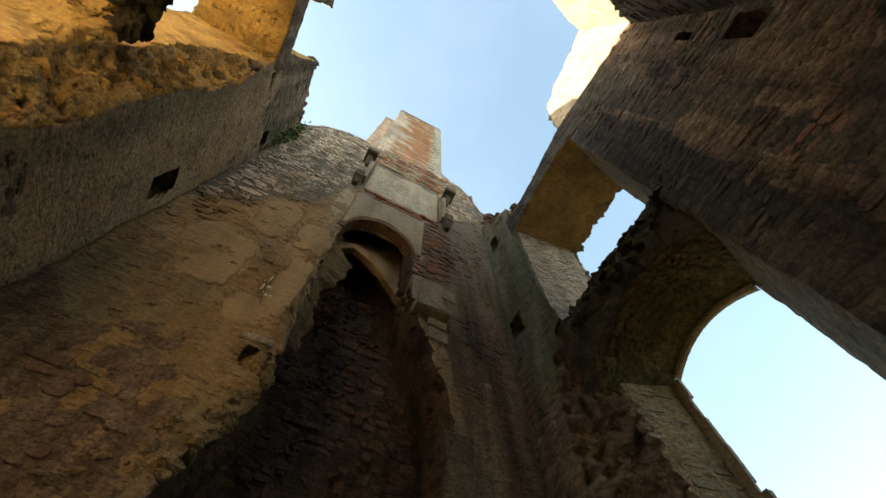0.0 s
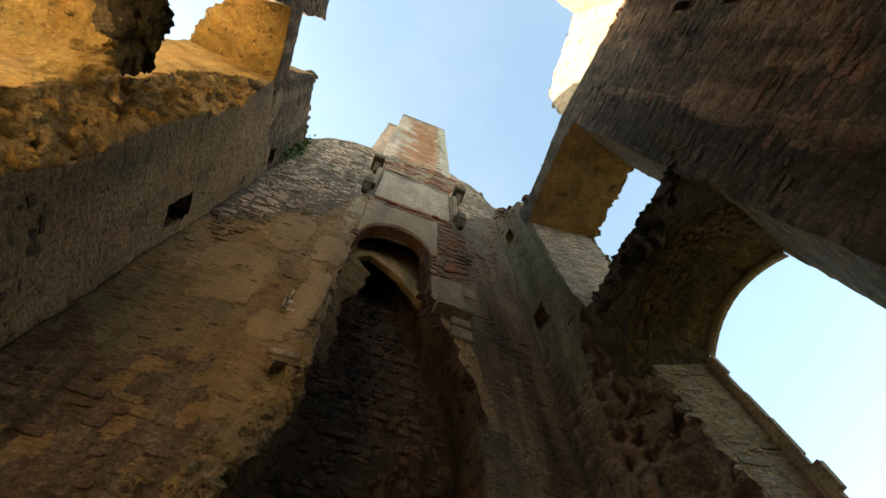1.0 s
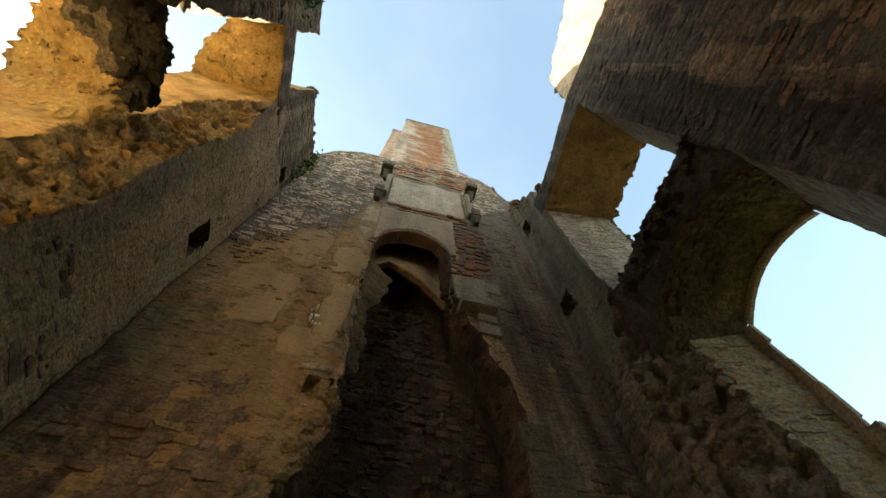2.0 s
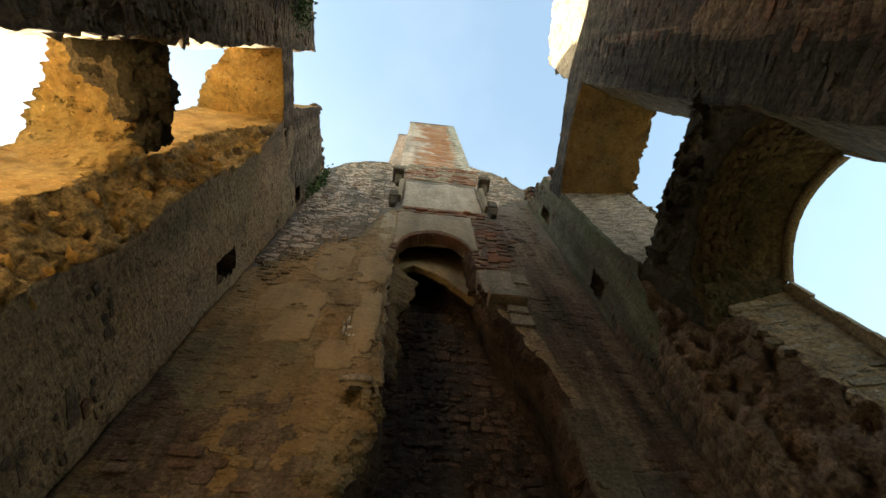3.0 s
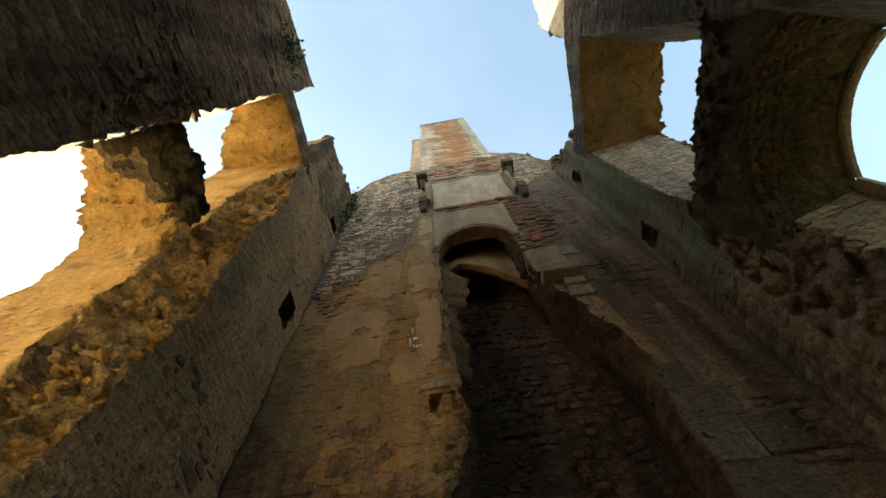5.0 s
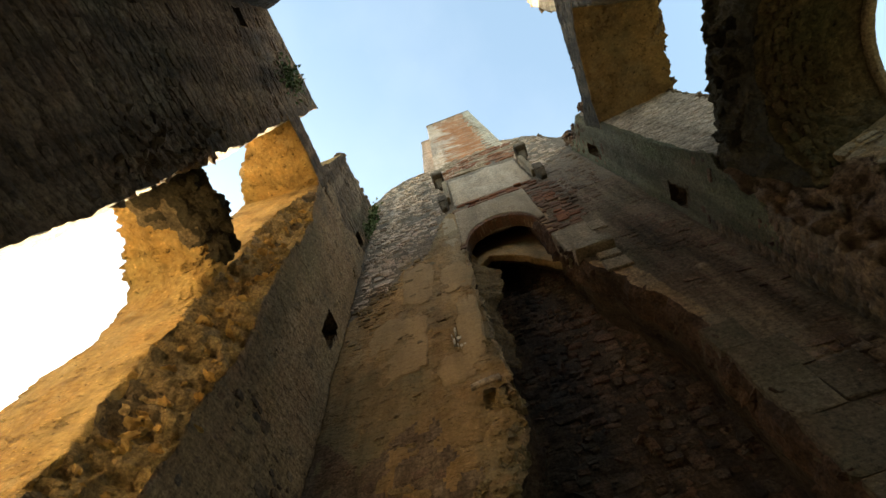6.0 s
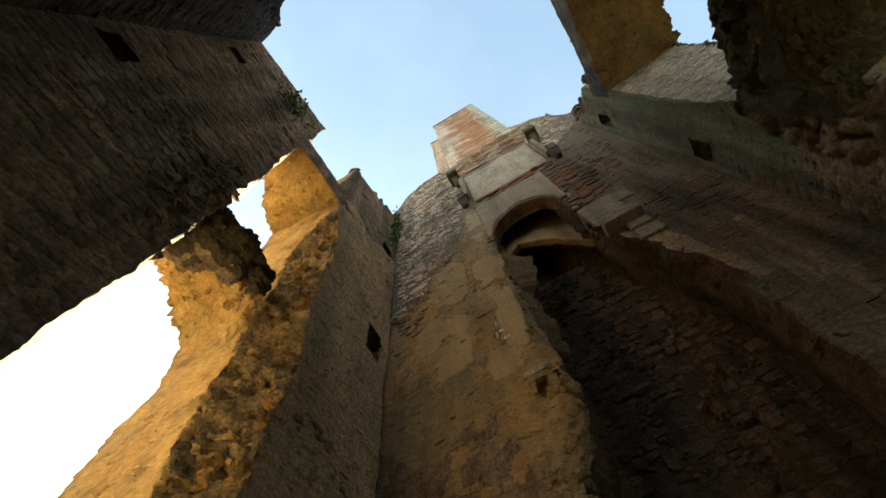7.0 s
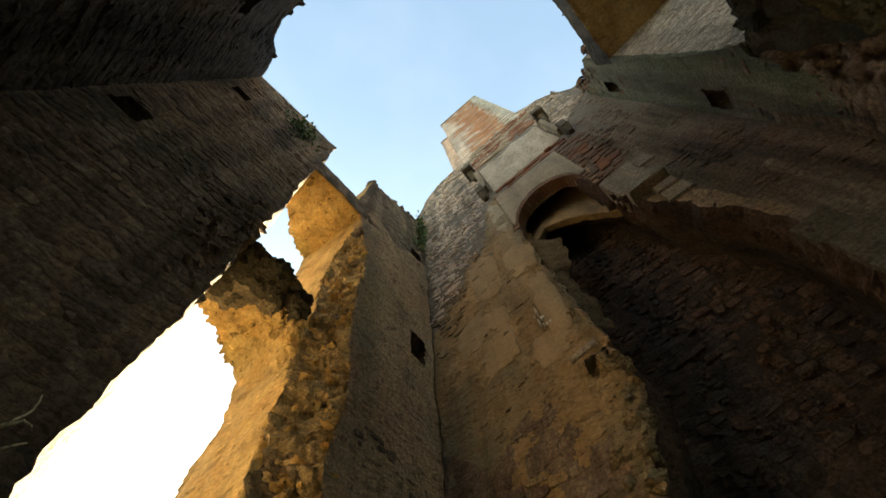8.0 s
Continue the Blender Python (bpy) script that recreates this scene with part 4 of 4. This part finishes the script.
def pale_part(a, z):
    """Where the stones are paler, west of the hearth and high up: limewash, and sky light put into their colour."""
    return a < 0.3 or z > 10.6 + 0.9 * noise.noise(Vector((a * 1.5, z, 4.0)))


mn.course_face((0, YN, 0), (1, 0, 0), (0, -1, 0), -2.0, 2.4, 2.7, 14.2, lambda a, z, w, h: not pale_part(a, z) and north_ok(a, z, w, h), single=lambda a, z: (a > 1.4 and 2.9 < z < 6.5), proud=(-0.012, 0.014), heights=(0.05, 0.12), widths=(0.8, 2.3))
mn.course_face((0, YN, 0), (1, 0, 0), (0, -1, 0), -2.0, 2.4, 2.7, 14.2, lambda a, z, w, h: pale_part(a, z) and z > plaster_line(a) + 0.2 and north_ok(a, z, w, h), proud=(-0.006, 0.030), heights=(0.05, 0.115), widths=(0.8, 2.4), gap=0.004, miss=0.03, mat=3)
mn.course_face((0, YN, 0), (1, 0, 0), (0, -1, 0), -2.0, 0.3, 2.7, 10.0, lambda a, z, w, h: z < plaster_line(a) + 0.2 and north_ok(a, z, w, h), proud=(-0.012, 0.016), heights=(0.05, 0.13), widths=(0.8, 2.2), mat=lambda a, z: 0 if bare_foot(a, z) else 5)
mn.course_face((0, 3.36, 0), (1, 0, 0), (0, -1, 0), -0.6, 1.7, 2.7, 7.8, lambda a, z, w, h: noise.noise(Vector((a * 2.5, z * 2.0, 7.0))) > -0.5, proud=(-0.012, 0.032), heights=(0.05, 0.15), widths=(0.7, 1.9), gap=0.008, miss=0.1, mat=1)
for i in range(260):
    mn.lump((mn.rng.uniform(-0.5, 1.6), 3.37 + mn.rng.uniform(0.0, 0.03), mn.rng.uniform(2.7, 7.6)), mn.rng.uniform(0.05, 0.12), 1)
for i in range(120):
    z = mn.rng.uniform(2.8, 7.2)
    mn.lump((lerp(N_RIGHT, z) + mn.rng.uniform(0.0, 0.1), YN + mn.rng.uniform(0.03, 0.3), z), mn.rng.uniform(0.05, 0.14), 4)
for i in range(90):
    z = mn.rng.uniform(2.8, 6.5)
    mn.lump((lerp(N_LEFT, z) - mn.rng.uniform(0.02, 0.12), YN + mn.rng.uniform(0.02, 0.15), z), mn.rng.uniform(0.04, 0.11), 5)
for i in range(110):
    z = mn.rng.uniform(2.8, 4.7)
    mn.lump((lerp(N_LEFT, z) - mn.rng.uniform(0.0, 0.32) * (4.9 - z) / 1.2, YN + mn.rng.uniform(0.0, 0.05), z), mn.rng.uniform(0.04, 0.12), 5)
for i in range(130):
    x = mn.rng.uniform(-2, 2.5)
    mn.lump((x, YN + mn.rng.uniform(0.03, 0.5), lerp(N_TOP, x)), mn.rng.uniform(0.05, 0.12))
mn.build(wall_north, [mat_stone_brown_joined, mat_soot_stone, mat_core_stone, mat_pale_joined, mat_burnt, mat_ochre_stone], mat_stone_brown, "red-brown rubble stones in rough courses")

# ---- chimney stacks on the north wall ----
def block(x0, x1, y0, y1, z0, z1, bevel=0.015, big=0.0):
    """A dressed block with worn edges, as a bmesh-made shell."""
    bm = bmesh.new()
    bmesh.ops.create_cube(bm, size=1.0, matrix=Matrix.Translation(((x0 + x1) / 2, (y0 + y1) / 2, (z0 + z1) / 2)) @ Matrix.Diagonal((x1 - x0, y1 - y0, z1 - z0, 1)))
    bmesh.ops.bevel(bm, geom=bm.edges[:], offset=bevel, segments=2, affect="EDGES")
    for v in bm.verts:
        v.co = crumble(v.co, 0.0, 0.008 + big, 0.003)
    return bm


def bm_mesh(name, bm, material, smooth=False):
    me = bpy.data.meshes.new(name)
    bm.to_mesh(me)
    bm.free()
    me.materials.append(material)
    me.polygons.foreach_set("use_smooth", [smooth] * len(me.polygons))
    return me


def thing(name, label, category, at=(0, 0, 0), group=""):
    ob = new(name)
    ob.location = at
    ob.empty_display_size = 0.2
    return tagged(ob, label, category, group)


def stack(x0, x1, y0, y1, z0, z1, label):
    th = thing("chimney_stack", label, "chimney", (0, 0, 0), "chimney stacks")
    s = Shell()
    loft(s, lambda z: [(x0, y0, z), (x1, y0, z), (x1, y1, z), (x0, y1, z)], steps(z0, z1 - 0.12, 0.1), (20, 10, 10, 10), mat=lambda c, e: 1 if e == 0 and x1 - x0 > 1 and x0 + 0.5 + 0.7 * noise.noise(Vector((c.x * 1.3, 2.0, c.z * 1.1))) + 0.5 * noise.noise(Vector((c.x * 2, 7.0, c.z * 7))) < c.x < x1 - 0.2 else 0, rough=lambda p, e: 0.8)
    part("shaft", s.mesh("shaft", [mat_stack, mat_stack_brick]), th, "weathered red brick showing through pale render")
    part("cap", bm_mesh("cap", block(x0 - 0.03, x1 + 0.03, y0 - 0.03, y1 + 0.03, z1 - 0.12, z1, 0.02), mat_dressed), th)
    return th


main_stack = stack(-0.5, 1.40, YN - 0.004, 3.6, 13.4, 22.2, "tall brick chimney stack, red brick showing through pale render")
rear_stack = stack(-0.93, -0.49, 2.95, 3.6, 13.3, 21.3, "narrow pale chimney stack set back beside a taller one")
# stepped dressed quoins up the east edge of the main stack
rng = random.Random(77)
z = 13.5
i = 0
while z < 22.0:
    h = rng.uniform(0.15, 0.24)
    w = rng.uniform(0.32, 0.46) if i % 2 else rng.uniform(0.2, 0.3)
    part("quoin", bm_mesh("quoin", block(1.42 - w, 1.43, YN - 0.028, YN + 0.3, z, z + h - 0.035), mat_quoin), main_stack)
    z, i = z + h, i + 1

# ---- the upper hearth: lintel, brick arch, panel, blocks and corbels ----
hearth = thing("fireplace", "ruined upper fireplace with arched stone lintel and brick arch", "fireplace", (0, 0, 0))
s = Shell()


def lintel_ring(x):
    low = max(7.95, north_arch(x) + 0.09)
    return [(x, YN - 0.035, low), (x, YN - 0.03, 9.5 + ragged(x, 0.02, 61.0)), (x, YN + 0.06, 9.5), (x, YN + 0.06, low)]


loft(s, lintel_ring, steps(-0.27, 1.03, 0.05), (12, 3, 2, 3), rough=lambda p, e: 0.5)
part("lintel", s.mesh("lintel", [mat_dressed]), hearth, "smooth grey-buff stone lintel slab")
s = Shell()
loft(s, lambda x: [(x, YN - 0.02, 9.87), (x, YN - 0.012, 11.75 + ragged(x, 0.12, 62.0)), (x, YN + 0.06, 11.8), (x, YN + 0.06, 9.87)], steps(-0.235, 1.31, 0.05), (16, 3, 2, 3), rough=lambda p, e: 0.5)
part("overmantel_panel", s.mesh("overmantel_panel", [mat_plaster_grey]), hearth, "grey-buff rendered panel")


def unit_block(name, material, seed, bevel=0.06):
    """A block one unit each way, worn at the edges, to be scaled to size."""
    bm = bmesh.new()
    bmesh.ops.create_cube(bm, size=1.0)
    bmesh.ops.bevel(bm, geom=bm.edges[:], offset=bevel, segments=1, affect="EDGES")
    rng = random.Random(seed)
    for v in bm.verts:
        v.co += Vector((rng.uniform(-1, 1), rng.uniform(-1, 1), rng.uniform(-1, 1))) * 0.035
    return bm_mesh(name, bm, material)


bricks = [unit_block("brick", mat_brick_single, 90 + i) for i in range(8)]
dressed = [unit_block("block", mat_dressed, 120 + i, 0.04) for i in range(6)]
dark_bricks = [unit_block("brick", mat_brick_dark, 150 + i) for i in range(6)]
ledge = [unit_block("block", mat_jamb_stone, 170 + i, 0.03) for i in range(5)]
ashlar = [unit_block("block", mat_ashlar, 140 + i, 0.025) for i in range(6)]
rng = random.Random(5)


def lay(name, meshes, parent, x0, x1, y0, y1, z0, z1, turn=0.0, label=""):
    m = pose((x0 + x1) / 2, (y0 + y1) / 2, (z0 + z1) / 2, rng.uniform(-1, 1), turn + rng.uniform(-1.2, 1.2), rng.uniform(-1, 1)) @ Matrix.Diagonal((x1 - x0, y1 - y0, z1 - z0, 1))
    return part(name, rng.choice(meshes), parent, label, m)


# bricks on edge round the arch
for i in range(27):
    a = radians(8 + 164 * i / 26)
    x = 0.36 - 0.57 * math.cos(a)
    zc = 7.75 + 0.82 * math.sin(a)
    slope = math.degrees(math.atan2(-0.57 * math.cos(a), 0.82 * math.sin(a)))
    m = pose(x + 0.05 * math.sin(radians(slope)), YN + 0.075, zc + 0.05 * math.cos(radians(slope)), 0, slope, 0) @ Matrix.Diagonal((0.085, 0.2, 0.11, 1))
    part("brick", rng.choice(dark_bricks), hearth, m=m)
# torn brick course under the panel
for row, z in enumerate((9.53, 9.61, 9.69, 9.77)):
    x = -0.3 + 0.1 * (row % 2)
    while x < 1.25:
        w_ = rng.uniform(0.13, 0.23)
        if rng.random() > (0.0, 0.1, 0.25, 0.15)[row]:
            d = rng.uniform(-0.03, 0.02)
            lay("brick", bricks, hearth, x, x + w_ - 0.01, YN - 0.03 + d, YN + 0.08, z, z + 0.068)
        x += w_
# brick patching beside the lintel
z, row = 7.42, 0
while z < 9.5:
    x = 1.0 if z > 8.0 else 0.94
    end = 1.42 + ragged(z, 0.1, 66.0, 4.0)
    x += 0.08 * (row % 2)
    while x < end:
        w_ = rng.uniform(0.1, 0.22)
        if rng.random() > 0.28:
            d = rng.uniform(-0.008, 0.01)
            lay("brick", bricks if noise.noise(Vector((x * 3, z * 2, 1.0))) > 0.35 else dark_bricks, hearth, x, x + w_ - 0.012, YN - 0.015 + d, YN + 0.08, z, z + 0.062)
        x += w_
    z, row = z + 0.074, row + 1
# bands of brick and pale stone between the panel and the stack
z = 12.0
while z < 13.5:
    x = -0.3 + rng.uniform(-0.1, 0.1)
    tall = rng.uniform(0.07, 0.14)
    while x < 1.36:
        w_ = rng.uniform(0.16, 0.4)
        lay("stone", bricks if noise.noise(Vector((x * 1.2, z * 2.6, 8.0))) > -0.05 else dressed, hearth, x, x + w_ - 0.012, YN - 0.02 + rng.uniform(-0.015, 0.012), YN + 0.08, z, z + tall - 0.012)
        x += w_
    z += tall
# dressed blocks at the hearth's sides
for x0, x1, y0, z0, z1 in ((0.95, 1.42, 2.485, 6.68, 7.33), (1.0, 1.45, 2.36, 6.40, 6.62), (1.2, 1.44, 2.45, 6.2, 6.35), (1.18, 1.46, 2.46, 5.95, 6.16), (1.40, 1.60, 2.485, 7.0, 7.3)):
    lay("block", ledge, hearth, x0, x1, y0, YN + 0.25, z0, z1, label="weathered dressed stone block")
for x0, x1, z0, z1 in ((1.42, 1.7, 4.4, 4.7), (1.44, 1.86, 4.08, 4.4), (1.43, 1.76, 3.72, 4.08), (1.77, 2.1, 3.74, 4.07), (1.42, 1.86, 3.3, 3.71), (1.43, 1.8, 2.9, 3.29)):
    lay("block", ashlar, hearth, x0, x1, YN - 0.012, YN + 0.25, z0, z1, label="weathered dressed stone block")


def corbel(x, z_cap, z_foot, side):
    """A moulded stone bracket: sloping cap, thin shaft, block foot."""
    th = thing("stone_corbel", "weathered carved stone corbel with hooded cap on a thin shaft", "corbel", (x, YN, z_foot), "corbels of the upper fireplace")
    for name, pts in (
        ("cap", [((-0.085, 0.085), 0.0, 0.30, 0.22), ((-0.13, 0.13), 0.28, 0.42, 0.36), ((-0.10, 0.10), 0.42, 0.6, 0.24)]),
        ("foot", [((-0.08, 0.08), 0.0, 0.2, 0.18), ((-0.085, 0.085), 0.2, 0.5, 0.21)]),
        ("shaft", [((-0.05, 0.05), -1.15, 0.1, 0.17)]),
    ):
        bm = bmesh.new()
        for (a, b), z0, z1, out in pts:
            k = 0.35 if name == "cap" and z0 == 0.0 else (0.55 if name == "foot" and z0 == 0.0 else 0.9)
            base = z_cap - z_foot if name in ("cap", "shaft") else 0.0
            off = side * 0.1 if name == "shaft" else 0.0
            v = [bm.verts.new((q + off, w, base + zz)) for zz, kk in ((z0, k), (z1, 1.0)) for q, w in ((a * kk, -out * kk), (b * kk, -out * kk), (b * kk, 0.05), (a * kk, 0.05))]
            for f in ((0, 1, 5, 4), (1, 2, 6, 5), (2, 3, 7, 6), (3, 0, 4, 7), (3, 2, 1, 0), (4, 5, 6, 7)):
                bm.faces.new([v[i] for i in f])
        bmesh.ops.bevel(bm, geom=bm.edges[:], offset=0.014, segments=2, affect="EDGES")
        for v in bm.verts:
            v.co = v.co + noise.noise_vector((v.co + Vector((x, 0, 0))) * 9) * 0.009
        part(name, bm_mesh(name, bm, {"shaft": mat_dressed, "foot": mat_ashlar}.get(name, mat_corbel)), th)
    return th


corbel(-0.42, 11.3, 9.75, 1)
corbel(1.50, 11.15, 9.65, -1)

# broken springer of the lower hearth
spr = thing("broken_springer", "broken stone springer lip over a torn socket in plaster", "stone", (-0.36, YN, 4.82))
bm = block(-0.17, 0.17, -0.035, 0.12, -0.02, 0.11, 0.03, 0.01)
bmesh.ops.subdivide_edges(bm, edges=bm.edges[:], cuts=2, use_grid_fill=True)
for v in bm.verts:
    v.co += noise.noise_vector(v.co * 7 + Vector((3, 1, 2))) * 0.03
part("springer", bm_mesh("springer", bm, mat_plaster_grey, True), spr)
bm = block(0.03, 0.2, -0.015, 0.12, -0.36, -0.03, 0.04, 0.015)
bmesh.ops.subdivide_edges(bm, edges=bm.edges[:], cuts=2, use_grid_fill=True)
for v in bm.verts:
    v.co += noise.noise_vector(v.co * 7 + Vector((5, 1, 2))) * 0.04
part("broken_bed", bm_mesh("broken_bed", bm, mat_core, True), spr)

# ---- remains of finer plaster coats on the north wall ----
def plaster_patch(label, x, z, w_, h_, proud, material, seed):
    """A thin coat of plaster with a ragged, rounded-over edge."""
    k, rings = 72, ((1.0, -0.012), (0.985, proud * 0.6), (0.95, proud), (0.7, proud + 0.003), (0.4, proud + 0.001), (0.12, proud))
    s = Shell()
    for f, out in rings:
        for i in range(k):
            a = 2 * math.pi * i / k
            c, si = math.cos(a), math.sin(a)
            q = 1.0 / max(abs(c), abs(si)) ** 0.35
            n_ = 1 + 0.30 * noise.noise(Vector((c * 1.6, si * 1.6, seed))) + 0.14 * noise.noise(Vector((c * 5, si * 5, seed))) + 0.05 * noise.noise(Vector((c * 15, si * 15, seed)))
            p = Vector((x + c * q * n_ * f * w_ / 2.3, YN - out, z + si * q * n_ * f * h_ / 2.3))
            s.v.append(p + Vector((0, 0.006 * noise.noise(p * 6), 0)))
    for j in range(len(rings) - 1):
        for i in range(k):
            a, b = j * k + i, j * k + (i + 1) % k
            s.face((a, b, b + k, a + k))
    s.face([(len(rings) - 1) * k + i for i in range(k)])
    part("plaster_patch", s.mesh("plaster_patch", [material]), wall_north, label)


plaster_patch("smooth ochre plaster coat", -0.40, 5.85, 0.34, 1.4, 0.012, mat_smooth, 1.0)
plaster_patch("smooth ochre plaster coat", -0.60, 5.2, 0.45, 0.5, 0.008, mat_smooth, 2.0)
plaster_patch("pale lime plaster patch", -1.0, 7.3, 0.55, 1.3, 0.004, mat_smooth, 3.0)
plaster_patch("pale lime plaster patch", -0.47, 7.1, 0.5, 1.0, 0.003, mat_smooth, 4.0)
plaster_patch("pale lime plaster patch", -0.42, 8.75, 0.3, 1.5, 0.008, mat_limewash, 5.0)
for i, (x, z, w_, h_) in enumerate(((-0.575, 5.80, 0.03, 0.16), (-0.545, 5.66, 0.06, 0.07), (-0.60, 5.62, 0.025, 0.14), (-0.53, 5.52, 0.035, 0.06), (-0.49, 5.53, 0.03, 0.035), (-0.565, 5.55, 0.02, 0.05), (-0.62, 5.74, 0.015, 0.05))):
    plaster_patch("white lime stain", x, z, w_, h_, 0.016, mat_lime_spot, 6.0 + i)
plaster_patch("smooth ochre plaster coat", -1.25, 5.9, 0.9, 1.3, 0.002, mat_smooth, 8.0)

# ---- dressed frame of the arched east window ----
frame_e = tagged(new("window_1"), "chamfered stone frame of an arched window, partly broken", "window frame", kind="structure")
n_v = 11
for i in range(n_v):
    y0, y1 = 1.34 - 1.12 * i / n_v, 1.34 - 1.12 * (i + 1) / n_v
    zf = lambda y: 5.40 - 0.24 * ((y - 0.77) / 0.6) ** 2
    bm = bmesh.new()
    for y in (y0 - 0.001, y1 + 0.001):
        for x, dz in ((3.352, 0.09), (3.352, 0.02), (3.375, 0.0), (3.42, 0.0), (3.42, 0.12)):
            bm.verts.new((x, y, zf(y) + dz))
    bm.verts.ensure_lookup_table()
    for k in range(5):
        bm.faces.new([bm.verts[k], bm.verts[(k + 1) % 5], bm.verts[5 + (k + 1) % 5], bm.verts[5 + k]])
    bm.faces.new([bm.verts[k] for k in (4, 3, 2, 1, 0)])
    bm.faces.new([bm.verts[k] for k in (5, 6, 7, 8, 9)])
    bmesh.ops.bevel(bm, geom=bm.edges[:], offset=0.003, segments=1, affect="EDGES")
    part("voussoir", bm_mesh("voussoir", bm, mat_dressed), frame_e)
for y0, y1, z0, z1 in ((1.335, 1.44, 4.95, 5.19), (1.36, 1.46, 4.71, 4.96), (1.345, 1.46, 4.40, 4.71), (1.335, 1.46, 4.05, 4.405), (1.345, 1.46, 3.94, 4.06), (1.285, 1.44, 3.74, 3.95), (1.33, 1.46, 3.4, 3.75), (1.33, 1.46, 3.0, 3.405)):
    lay("jamb_stone", dressed, frame_e, 3.365, 3.42, y0, y1, z0, z1)
for y0, y1, z0, z1 in ((0.13, 0.205, 4.9, 5.2), (0.12, 0.19, 4.45, 4.87), (0.12, 0.19, 4.05, 4.43), (0.1, 0.18, 3.5, 4.02), (0.1, 0.18, 3.0, 3.48)):
    lay("jamb_stone", dressed, frame_e, 3.32, 3.42, y0, y1, z0, z1)


# ---- plants rooted in the walls ----
def tuft(label, at, n, spread, leaf, seed, stems=7):
    rng = random.Random(seed)
    th = thing("wall_plant", label, "plant", at, "plants on the walls")
    s = Shell()
    for i in range(n):
        c = Vector((abs(rng.gauss(0, spread[0])), rng.gauss(0, spread[1]), rng.gauss(0, spread[2])))
        d = Vector((rng.uniform(-0.2, 1), rng.gauss(0, 0.8), rng.gauss(0, 0.8))).normalized()
        side = d.cross(Vector((rng.gauss(0, 1), rng.gauss(0, 1), rng.gauss(0, 1)))).normalized()
        k = leaf * rng.uniform(0.6, 1.4)
        b, bend = len(s.v), d.cross(side) * k * 0.25
        s.v.extend([c, c + d * k * 0.5 + side * k * 0.32 + bend, c + d * k, c + d * k * 0.5 - side * k * 0.32 + bend])
        s.face((b, b + 1, b + 2))
        s.face((b, b + 2, b + 3))
    tagged(part("leaves", s.mesh("leaves", [mat_leaf], smooth=False), th), kind="stuff")
    for i in range(stems):
        part("stem", stem_mesh([Vector((-0.05, 0, 0)), Vector((rng.uniform(0, 0.1), rng.gauss(0, spread[1]), rng.gauss(0, spread[2])))], 0.006, seed + i, mat_twig), th)
    return th


def stem_mesh(points, radius, seed, material):
    """A thin tapered stem with a wandering line."""
    s, k = Shell(), 5
    line = []
    for a, b in zip(points, points[1:]):
        line += [a.lerp(b, i / 4) + noise.noise_vector(a.lerp(b, i / 4) * 14 + Vector((seed, 0, 0))) * radius * 2.5 for i in range(4)]
    line.append(points[-1])
    for i, p in enumerate(line):
        way = (line[min(i + 1, len(line) - 1)] - line[max(i - 1, 0)]).normalized()
        u = way.orthogonal().normalized()
        v = way.cross(u)
        r = radius * (1 - 0.75 * i / len(line))
        for j in range(k):
            s.v.append(p + (u * math.cos(6.283 * j / k) + v * math.sin(6.283 * j / k)) * r)
    for i in range(len(line) - 1):
        for j in range(k):
            a, b = i * k + j, i * k + (j + 1) % k
            s.face((a, b, b + k, a + k))
    return s.mesh("stem", [material])


tuft("green ivy tuft growing in the wall corner near the wall head", (XL + 0.02, 2.36, 10.7), 260, (0.06, 0.06, 0.38), 0.075, 31)
tuft("small green plant rooted in the joints below the wall head", (XL + 0.01, -0.58, 9.4), 220, (0.05, 0.15, 0.25), 0.07, 32)
tuft("small green plant on the stone wall head", (XL + 0.01, 2.3, 9.75), 60, (0.04, 0.07, 0.12), 0.05, 33, 3)
twig = thing("dry_twig", "dry bleached twig sticking out of the wall", "twig", (XL, -0.24, 3.1))
for i, pts in enumerate(([(-0.05, 0, 0), (0.05, 0.02, 0.03), (0.06, 0.05, 0.12), (0.04, 0.03, 0.2)], [(0.05, 0.02, 0.03), (0.1, 0.06, 0.05), (0.08, 0.1, 0.03)], [(-0.05, 0.06, -0.05), (0.05, 0.09, -0.04), (0.06, 0.12, 0.0)])):
    part("branch", stem_mesh([Vector(p) for p in pts], 0.009, i, mat_twig), twig)
